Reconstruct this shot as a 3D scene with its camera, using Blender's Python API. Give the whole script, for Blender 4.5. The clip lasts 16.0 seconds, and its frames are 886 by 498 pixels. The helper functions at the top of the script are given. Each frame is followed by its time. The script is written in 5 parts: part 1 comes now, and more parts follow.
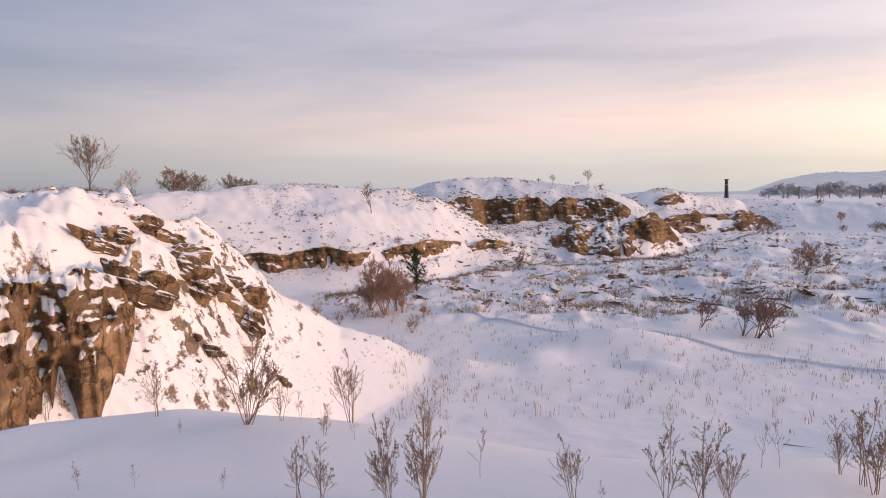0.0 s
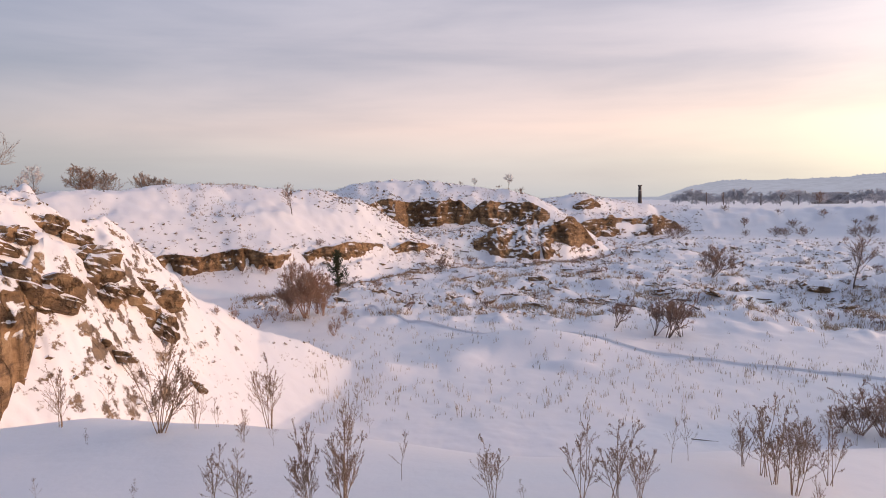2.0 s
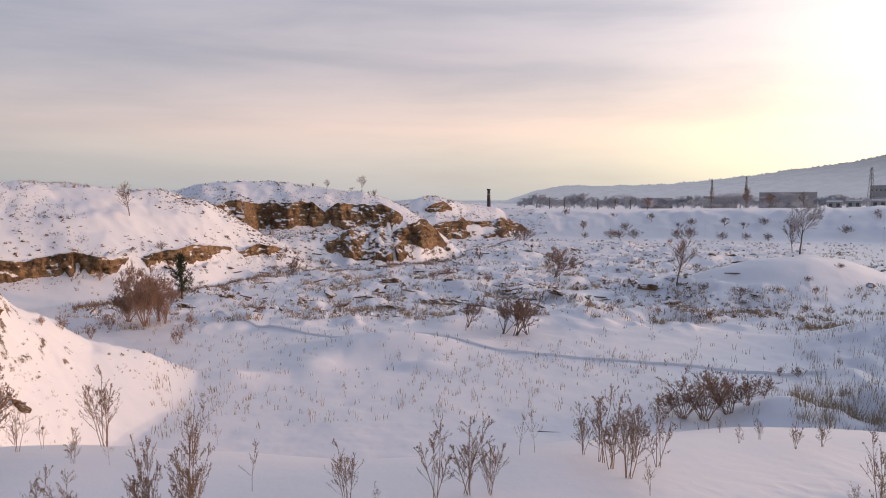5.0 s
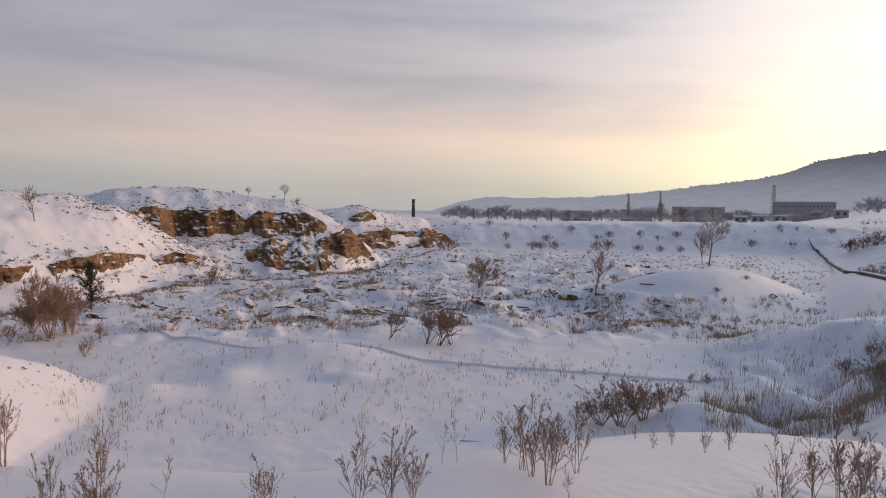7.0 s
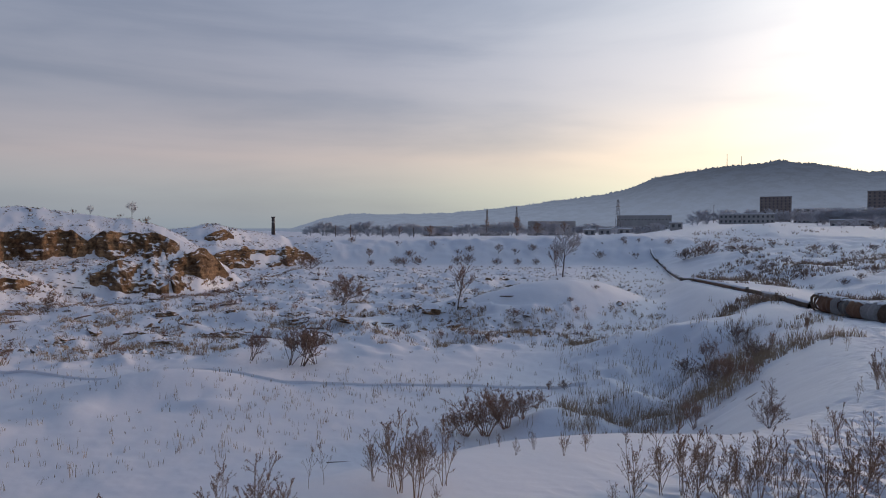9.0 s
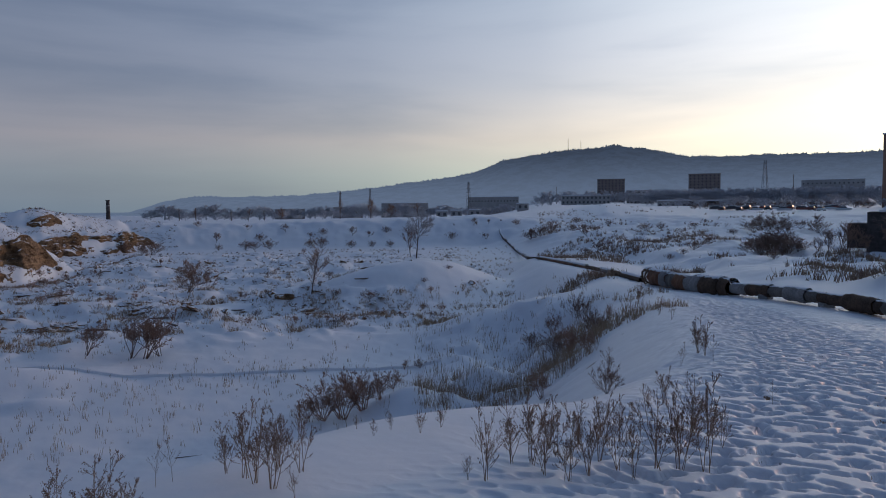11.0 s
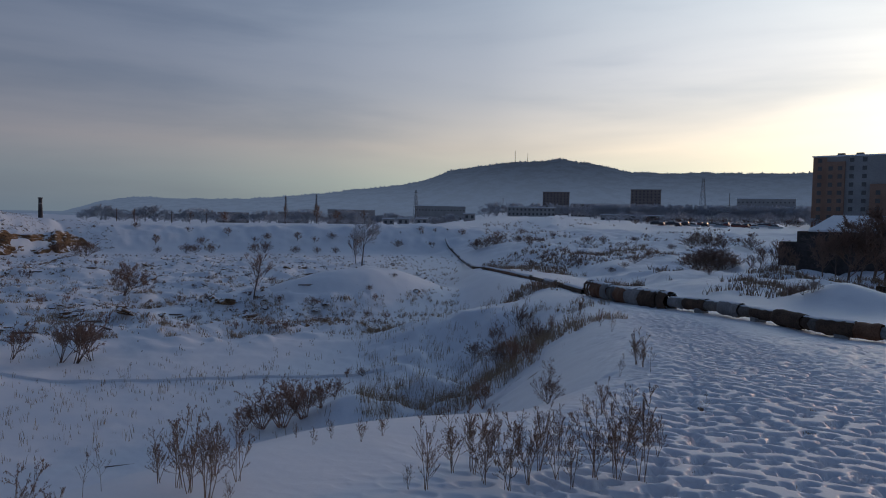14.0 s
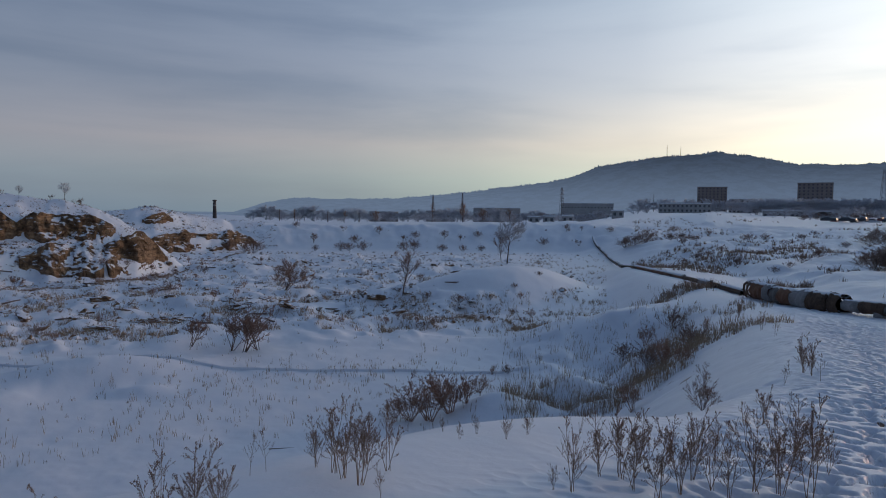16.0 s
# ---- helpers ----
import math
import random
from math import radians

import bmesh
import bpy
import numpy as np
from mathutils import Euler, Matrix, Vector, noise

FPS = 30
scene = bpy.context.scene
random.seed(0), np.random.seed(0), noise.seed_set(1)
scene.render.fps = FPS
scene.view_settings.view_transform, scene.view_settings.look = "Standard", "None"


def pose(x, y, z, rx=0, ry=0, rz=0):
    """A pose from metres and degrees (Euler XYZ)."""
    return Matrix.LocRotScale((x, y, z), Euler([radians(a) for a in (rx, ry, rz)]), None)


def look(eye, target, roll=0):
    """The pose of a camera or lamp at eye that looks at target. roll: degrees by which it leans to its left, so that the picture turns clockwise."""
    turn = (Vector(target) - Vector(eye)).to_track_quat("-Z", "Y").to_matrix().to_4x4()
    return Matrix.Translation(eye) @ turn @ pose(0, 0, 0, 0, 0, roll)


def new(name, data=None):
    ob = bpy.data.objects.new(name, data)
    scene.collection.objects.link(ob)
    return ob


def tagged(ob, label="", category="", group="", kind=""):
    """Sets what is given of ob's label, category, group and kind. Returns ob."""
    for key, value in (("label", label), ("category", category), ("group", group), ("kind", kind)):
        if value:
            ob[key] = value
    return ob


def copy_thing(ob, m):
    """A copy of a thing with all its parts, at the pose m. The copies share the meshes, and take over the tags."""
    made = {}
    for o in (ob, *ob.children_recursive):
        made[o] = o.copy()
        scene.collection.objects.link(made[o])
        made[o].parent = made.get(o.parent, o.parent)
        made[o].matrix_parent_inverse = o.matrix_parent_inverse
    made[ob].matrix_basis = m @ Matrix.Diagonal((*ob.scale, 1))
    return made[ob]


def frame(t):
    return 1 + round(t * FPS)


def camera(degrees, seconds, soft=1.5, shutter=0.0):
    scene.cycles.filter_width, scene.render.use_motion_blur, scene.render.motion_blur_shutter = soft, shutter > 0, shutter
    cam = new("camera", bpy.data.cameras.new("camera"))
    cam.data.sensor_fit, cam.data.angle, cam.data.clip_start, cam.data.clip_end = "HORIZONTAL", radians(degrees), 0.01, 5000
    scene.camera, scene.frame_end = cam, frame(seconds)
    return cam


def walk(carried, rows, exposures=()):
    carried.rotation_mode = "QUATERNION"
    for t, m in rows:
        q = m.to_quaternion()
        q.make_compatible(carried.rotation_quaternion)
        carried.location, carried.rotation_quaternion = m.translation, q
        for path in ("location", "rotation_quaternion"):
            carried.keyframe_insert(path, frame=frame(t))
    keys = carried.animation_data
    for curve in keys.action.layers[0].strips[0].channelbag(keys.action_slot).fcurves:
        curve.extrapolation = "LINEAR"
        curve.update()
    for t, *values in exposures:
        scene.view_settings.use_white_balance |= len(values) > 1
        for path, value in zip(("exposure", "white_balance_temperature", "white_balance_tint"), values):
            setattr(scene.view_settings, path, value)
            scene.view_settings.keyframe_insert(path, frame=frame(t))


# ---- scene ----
EYE = (0.0, 0.0, 9.0)
# seconds, heading to the left, pitch and roll in degrees
HEADINGS = (
    (0.0, -0.74, -4.28, -1.44),
    (0.5, -1.68, -4.01, -1.43),
    (1.0, -2.80, -4.04, -1.46),
    (1.5, -4.82, -3.95, -1.14),
    (2.0, -7.10, -4.20, -0.77),
    (2.5, -9.47, -4.85, -0.83),
    (3.0, -12.30, -4.81, -0.90),
    (3.5, -14.54, -4.51, -0.65),
    (4.0, -16.26, -4.23, -0.28),
    (6.5, -23.28, -3.76, 0.33),
    (7.0, -25.25, -3.26, 0.68),
    (7.5, -28.12, -2.85, -0.40),
    (8.0, -30.97, -2.24, -0.73),
    (8.5, -33.83, -1.92, -0.63),
    (9.0, -36.40, -1.86, -0.09),
    (9.2, -37.48, -2.00, -0.13),
    (11.5, -51.17, -3.20, 0.26),
    (12.0, -53.73, -2.51, 1.17),
    (12.5, -55.20, -1.96, 0.92),
    (13.0, -55.20, -2.41, 1.09),
    (13.5, -54.48, -2.50, 1.34),
    (14.0, -52.69, -2.66, 1.13),
    (14.5, -49.70, -2.63, 0.93),
    (15.0, -46.33, -2.56, 0.92),
    (15.5, -44.21, -2.59, 0.87),
    (16.0, -40.85, -3.00, 0.62),
)


def aim(yaw, pitch):
    a, b = radians(yaw), radians(pitch)
    return (EYE[0] - math.sin(a) * math.cos(b) * 50, EYE[1] + math.cos(a) * math.cos(b) * 50, EYE[2] + math.sin(b) * 50)


cam = camera(64.58, 16.0, soft=1.05)
walk(cam, [(t, look(EYE, aim(yaw, pitch), roll)) for t, yaw, pitch, roll in HEADINGS],
     exposures=[(0, 0.3, 6850, 16), (2, 0.28, 6850, 15), (4, 0.2, 6900, 14), (7, -0.15, 6800, 11), (8.5, -0.48, 6450, 9), (9, -0.60, 5800, 7), (11.5, -1.30, 5100, 4), (12.5, -1.48, 5200, 4),
                (14.5, -1.42, 5100, 3), (16, -1.02, 5150, 1)])

# ---- light ----
SUN_AZ, SUN_EL = 99.0, 9.0      # degrees clockwise from +y, and above the horizon
sun_way = Vector((math.sin(radians(SUN_AZ)) * math.cos(radians(SUN_EL)), math.cos(radians(SUN_AZ)) * math.cos(radians(SUN_EL)), math.sin(radians(SUN_EL))))
sun_data = bpy.data.lights.new("sun", "SUN")
sun_data.energy, sun_data.angle, sun_data.color = 1.35, radians(3.0), (1.0, 0.47, 0.24)
sun = new("sun", sun_data)
sun.matrix_world = look(sun_way * 100, (0, 0, 0))

world = bpy.data.worlds.new("world")
scene.world = world
world.use_nodes = True


class Graph:
    """Short-hand for building node trees."""

    def __init__(self, tree):
        self.tree = tree
        tree.nodes.clear()

    def add(self, kind, ins=None, **sets):
        n = self.tree.nodes.new(kind)
        for k, v in sets.items():
            setattr(n, k, v)
        for k, v in (ins or {}).items():
            if isinstance(v, bpy.types.NodeSocket):
                self.tree.links.new(v, n.inputs[k])
            else:
                n.inputs[k].default_value = v
        return n

    def math(self, op, a, b=0.0, c=0.0, clamp=False):
        return self.add("ShaderNodeMath", {0: a, 1: b, 2: c}, operation=op, use_clamp=clamp).outputs[0]

    def span(self, v, a, b, lo=0.0, hi=1.0, smooth=True):
        return self.add("ShaderNodeMapRange", {0: v, 1: a, 2: b, 3: lo, 4: hi}, interpolation_type="SMOOTHSTEP" if smooth else "LINEAR").outputs[0]

    def mix(self, f, a, b, mode="MIX"):
        n = self.add("ShaderNodeMix", {0: f}, data_type="RGBA", blend_type=mode)
        for k, v in ((6, a), (7, b)):
            if isinstance(v, bpy.types.NodeSocket):
                self.tree.links.new(v, n.inputs[k])
            else:
                n.inputs[k].default_value = (*v, 1) if len(v) == 3 else v
        return n.outputs[2]

    def noise(self, vec, scale, detail=4.0, rough=0.55, distort=0.0):
        ins = {"Scale": scale, "Detail": detail, "Roughness": rough, "Distortion": distort}
        if vec is not None:
            ins["Vector"] = vec
        return self.add("ShaderNodeTexNoise", ins).outputs[0]

    def ramp(self, v, *stops):
        n = self.add("ShaderNodeValToRGB", {0: v})
        el = n.color_ramp.elements
        while len(el) < len(stops):
            el.new(0.5)
        for e, (p, c) in zip(el, stops):
            e.position, e.color = p, (*c, 1)
        return n.outputs[0]


g = Graph(world.node_tree)
way = g.add("ShaderNodeTexCoord").outputs["Generated"]
sep = g.add("ShaderNodeSeparateXYZ", {0: way})
zz = g.math("MAXIMUM", sep.outputs[2], 0.0)
toward = g.add("ShaderNodeVectorMath", {0: way, 1: tuple(sun_way)}, operation="DOT_PRODUCT").outputs["Value"]
# a thin sheet of cloud, seen at a slant: streaks near the horizon
flat = g.math("ADD", zz, 0.10)
sheet = g.add("ShaderNodeCombineXYZ", {0: g.math("DIVIDE", sep.outputs[0], flat), 1: g.math("DIVIDE", sep.outputs[1], flat), 2: 0.0}).outputs[0]
turned = g.add("ShaderNodeMapping", {"Vector": sheet, "Rotation": (0, 0, radians(-28)), "Scale": (0.6, 0.8, 1.0)}).outputs[0]
broad = g.noise(turned, 0.42, 5.0, 0.5, 0.3)
bands = g.add("ShaderNodeMapping", {"Vector": way, "Rotation": (radians(2), radians(-3), 0), "Scale": (1.5, 1.5, 11.0)}).outputs[0]
streak = g.noise(bands, 1.35, 6.0, 0.55, 0.35)
veil = g.ramp(zz, (0.0, (0.41, 0.47, 0.52)), (0.045, (0.49, 0.51, 0.54)), (0.095, (0.65, 0.54, 0.53)), (0.17, (0.47, 0.44, 0.49)), (0.34, (0.38, 0.41, 0.50)), (0.6, (0.16, 0.21, 0.34)), (1.0, (0.10, 0.15, 0.28)))
cover = g.span(g.math("ADD", g.math("MULTIPLY", broad, 0.42), g.math("MULTIPLY", streak, 0.58)), 0.38, 0.66)
cloudy = g.mix(g.math("MULTIPLY", cover, g.span(zz, 0.03, 0.2, 0.22, 0.58)), veil, (0.20, 0.22, 0.31))
# brighter and warmer towards the sun
side = g.ramp(g.span(toward, -1.0, 1.0, smooth=False), (0.0, (0.09, 0.098, 0.122)), (0.2, (0.105, 0.112, 0.135)), (0.35, (0.185, 0.18, 0.187)), (0.5, (0.23, 0.215, 0.21)), (0.6, (0.245, 0.226, 0.218)),
              (0.70, (0.29, 0.266, 0.25)), (0.78, (0.385, 0.35, 0.31)), (0.87, (0.60, 0.53, 0.43)), (1.0, (1.3, 1.10, 0.79)))
glow = g.mix(1.0, cloudy, side, "MULTIPLY")
low = g.math("MULTIPLY", g.span(zz, 0.22, 0.02), g.span(toward, 0.0, 0.8))
glow = g.mix(g.math("MULTIPLY", low, 0.5), glow, g.mix(1.0, glow, (1.15, 1.10, 0.72), "MULTIPLY"))
nishita = g.add("ShaderNodeTexSky", sky_type="NISHITA", sun_disc=False, sun_elevation=radians(SUN_EL), sun_rotation=radians(SUN_AZ), dust_density=2.0).outputs[0]
lights = g.add("ShaderNodeAddShader", {0: g.add("ShaderNodeBackground", {0: glow, 1: 4.4}).outputs[0], 1: g.add("ShaderNodeBackground", {0: nishita, 1: 0.05}).outputs[0]})
g.add("ShaderNodeOutputWorld", {0: lights.outputs[0]})

# ---- materials ----


def material(name):
    m = bpy.data.materials.new(name)
    m.use_nodes = True
    return m, Graph(m.node_tree)


def finish(g, colour, rough=0.8, bump=None, depth=0.02, strength=0.6, metal=0.0, spec=0.3, emit=None, emit_strength=0.0):
    ins = {"Base Color": colour if isinstance(colour, bpy.types.NodeSocket) else (*colour, 1), "Roughness": rough, "Metallic": metal, "Specular IOR Level": spec}
    if bump is not None:
        ins["Normal"] = g.add("ShaderNodeBump", {"Strength": strength, "Distance": depth, "Height": bump}).outputs[0]
    if emit is not None:
        ins["Emission Color"], ins["Emission Strength"] = (*emit, 1), emit_strength
    b = g.add("ShaderNodeBsdfPrincipled", ins)
    g.add("ShaderNodeOutputMaterial", {0: b.outputs[0]})


def plain(name, a, b, scale=3.0, rough=0.8, depth=0.01, spec=0.25, metal=0.0):
    """Two tones mixed by grain and by larger stains."""
    m, g = material(name)
    p = g.add("ShaderNodeTexCoord").outputs["Object"]
    n, s = g.noise(p, scale * 6, 5.0), g.noise(p, scale * 0.5, 3.0)
    f = g.math("ADD", g.math("MULTIPLY", n, 0.5), g.math("MULTIPLY", s, 0.5))
    finish(g, g.mix(g.span(f, 0.35, 0.65), a, b), rough, n, depth, 0.5, metal, spec)
    return m


def rocky(g, p):
    """Bedded brown stone: colour and relief."""
    warp = g.noise(p, 0.35, 4.0)
    lay = g.add("ShaderNodeMapping", {"Vector": p, "Scale": (0.25, 0.25, 2.2)}).outputs[0]
    beds, grain = g.noise(lay, 0.9, 6.0, 0.6, 0.6), g.noise(p, 3.0, 7.0, 0.65)
    col = g.ramp(g.math("ADD", g.math("MULTIPLY", beds, 0.55), g.math("MULTIPLY", grain, 0.45)),
                 (0.32, (0.06, 0.042, 0.03)), (0.44, (0.15, 0.098, 0.06)), (0.53, (0.28, 0.180, 0.100)), (0.66, (0.42, 0.295, 0.175)))
    shaken = g.add("ShaderNodeTexNoise", {"Vector": p, "Scale": 0.9, "Detail": 5.0, "Roughness": 0.65}).outputs["Color"]
    bent_p = g.add("ShaderNodeVectorMath", {0: shaken, 1: (2.2, 2.2, 2.2), 2: p}, operation="MULTIPLY_ADD").outputs[0]
    joints = g.add("ShaderNodeTexVoronoi", {"Vector": g.add("ShaderNodeMapping", {"Vector": bent_p, "Scale": (0.9, 0.9, 0.55)}).outputs[0], "Scale": 1.0}, feature="DISTANCE_TO_EDGE").outputs["Distance"]
    gap = g.span(g.math("ADD", joints, g.math("MULTIPLY", grain, 0.05)), 0.02, 0.085)
    col = g.mix(g.math("MULTIPLY_ADD", gap, 0.6, 0.4), (0.07, 0.05, 0.036), col)
    col = g.mix(g.span(warp, 0.42, 0.7, 0.0, 0.7), col, (0.13, 0.088, 0.055))
    return col, g.math("ADD", g.math("MULTIPLY", gap, 0.5), g.math("ADD", g.math("MULTIPLY", beds, 0.7), g.math("MULTIPLY", grain, 0.5)))


def snowy_rock(name, cut=0.66, soft=0.09, deep=0.36):
    """Stone that carries snow wherever it lies flat enough."""
    m, g = material(name)
    p = g.add("ShaderNodeNewGeometry")
    up = g.add("ShaderNodeSeparateXYZ", {0: p.outputs["Normal"]}).outputs[2]
    pos = p.outputs["Position"]
    col, relief = rocky(g, pos)
    patchy = g.math("MULTIPLY_ADD", g.noise(pos, 1.3, 8.0, 0.68), 1.5, -0.75)
    lie = g.span(g.math("ADD", up, patchy), cut - soft, cut + soft)
    tone = g.mix(g.noise(pos, 0.2, 3.0), (0.78, 0.79, 0.82), (0.86, 0.86, 0.87))
    colour = g.mix(lie, col, tone)
    relief = g.math("MULTIPLY_ADD", lie, 0.8, g.math("MULTIPLY", relief, g.math("MULTIPLY_ADD", lie, -0.85, 1.0)))
    finish(g, colour, 0.85, relief, deep, 0.85, spec=0.15)
    return m


def snow_ground(name):
    """Snow with fine crust; bare stony soil where it is too steep to hold."""
    m, g = material(name)
    p = g.add("ShaderNodeNewGeometry")
    up = g.add("ShaderNodeSeparateXYZ", {0: p.outputs["Normal"]}).outputs[2]
    pos = p.outputs["Position"]
    col, relief = rocky(g, pos)
    zone = g.span(g.noise(pos, 0.09, 3.0), 0.40, 0.60, 0.9, 3.3)
    patchy = g.math("MULTIPLY", g.math("SUBTRACT", g.noise(pos, 1.3, 9.0, 0.7), 0.47), zone)
    lie = g.span(g.math("ADD", up, patchy), 0.41, 0.51)
    crust, drift = g.noise(pos, 5.0, 6.0, 0.6), g.noise(pos, 0.6, 3.0)
    tone = g.mix(g.noise(pos, 0.15, 4.0), (0.77, 0.78, 0.82), (0.87, 0.87, 0.88))
    relief2 = g.math("ADD", g.math("MULTIPLY", crust, 0.12), g.math("MULTIPLY", drift, 0.5))
    relief = g.math("ADD", g.math("MULTIPLY", relief2, lie), g.math("MULTIPLY", relief, g.math("MULTIPLY_ADD", lie, -1.0, 1.0)))
    finish(g, g.mix(lie, col, tone), 0.48, relief, 0.10, 0.6, spec=0.6)
    return m


SNOW = snow_ground("snow_ground")
ROCK = snowy_rock("snowy_rock")
LEDGES = snowy_rock("ledged_ochre_rock", 0.56, 0.08, 0.30)
BARE = snowy_rock("bare_brown_rock", 0.74, 0.08, 0.36)

# ---- ground ----


def pick(v, *pairs):
    return np.interp(v, pairs[0::2], pairs[1::2])


def smooth(a, b, v):
    u = np.clip((v - a) / (b - a), 0, 1)
    return u * u * (3 - 2 * u)


def lattice(i, j, seed):
    v = np.sin(i * 127.1 + j * 311.7 + seed * 74.7) * 43758.5453
    return v - np.floor(v)


def ripple(x, y, seed=0):
    i, j = np.floor(x), np.floor(y)
    u, v = x - i, y - j
    u, v = u * u * u * (u * (u * 6 - 15) + 10), v * v * v * (v * (v * 6 - 15) + 10)
    a, b, c, d = lattice(i, j, seed), lattice(i + 1, j, seed), lattice(i, j + 1, seed), lattice(i + 1, j + 1, seed)
    return (a * (1 - u) + b * u) * (1 - v) + (c * (1 - u) + d * u) * v - 0.5


def rough(x, y, size, octaves=4, seed=0, keep=0.5):
    total, amp, f = 0 * x, 1.0, 1.0 / size
    for k in range(octaves):
        total = total + amp * ripple((x * 0.8 + y * 0.6) * f + 7.3 * k, (y * 0.8 - x * 0.6) * f - 3.1 * k, seed + k)
        amp, f = amp * keep, f * 2.07
    return total


def hollows(x, y, cell, radius, seed=0):
    """Round dimples, one in each cell of a jittered lattice: 0 outside, 1 at the middle."""
    i, j = np.floor(x / cell), np.floor(y / cell)
    deep = 0 * x
    for di in (-1, 0, 1):
        for dj in (-1, 0, 1):
            cx = (i + di + lattice(i + di, j + dj, seed)) * cell
            cy = (j + dj + lattice(i + di, j + dj, seed + 9)) * cell
            ang = lattice(i + di, j + dj, seed + 4) * 1.6 - 0.3
            ux, uy = (x - cx) * np.cos(ang) + (y - cy) * np.sin(ang), (y - cy) * np.cos(ang) - (x - cx) * np.sin(ang)
            d = np.sqrt((ux / 1.0) ** 2 + (uy / 1.9) ** 2) / radius
            deep = np.maximum(deep, 1 - smooth(0.55, 1.05, d))
    return deep


def spread(r, az, raz, rr, across, along, high):
    """A mound: heading and distance of its middle, half widths across and along the heading, height."""
    a = radians(raz)
    x, y = r * np.sin(np.radians(az)), r * np.cos(np.radians(az))
    u = (x - rr * math.sin(a)) * math.cos(a) - (y - rr * math.cos(a)) * math.sin(a)
    v = (x - rr * math.sin(a)) * math.sin(a) + (y - rr * math.cos(a)) * math.cos(a)
    return high * np.exp(-((u / across) ** 2 + (v / along) ** 2))


def path_level(r):
    return pick(r, 0, 7.35, 2, 7.25, 5, 6.8, 8, 6.5, 26, 5.1, 44, 4.1, 76, 2.9, 100, 2.4, 140, 2.6)


def slope_of(az, r, foot, crest, top, steps, fall):
    """A ridge: foot and crest distance and crest height by heading; steps: share of the way up by share of the way back."""
    u = (r - foot) / np.maximum(crest - foot, 1)
    up = top * pick(u, *steps)
    back = top - np.maximum(r - crest, 0) * fall
    return np.where(r < crest, up, back)


# brow of the rise and of the way's bank: heading and distance, from behind the left round to the far end
BROW = ((-150, 14), (-90, 11), (-60, 10.6), (-30, 10.2), (-21, 9.8), (-8, 7.75), (1, 6.75), (10, 6.15), (20, 6.2), (31, 6.95), (37, 7.55), (44, 8.45),
        (52, 9.2), (61, 9.7), (65, 11.0), (70.5, 15.5), (68, 24), (64.7, 41), (60.6, 57), (56, 82), (54, 125), (75, 400), (120, 400), (180, 400))


def off_edge(x, y):
    """Metres inside (+) or outside (-) of the brow."""
    pts = [(r * math.sin(radians(a)), r * math.cos(radians(a))) for a, r in BROW]
    best, inside = np.full(x.shape, 1e9), np.zeros(x.shape, bool)
    for (ax, ay), (bx, by) in zip(pts, pts[1:] + pts[:1]):
        dx, dy = bx - ax, by - ay
        t = np.clip(((x - ax) * dx + (y - ay) * dy) / (dx * dx + dy * dy), 0, 1)
        best = np.minimum(best, np.hypot(x - ax - t * dx, y - ay - t * dy))
        if abs(dy) > 1e-9:
            inside ^= ((ay > y) != (by > y)) & (x < dx * (y - ay) / dy + ax)
    return np.where(inside, best, -best)


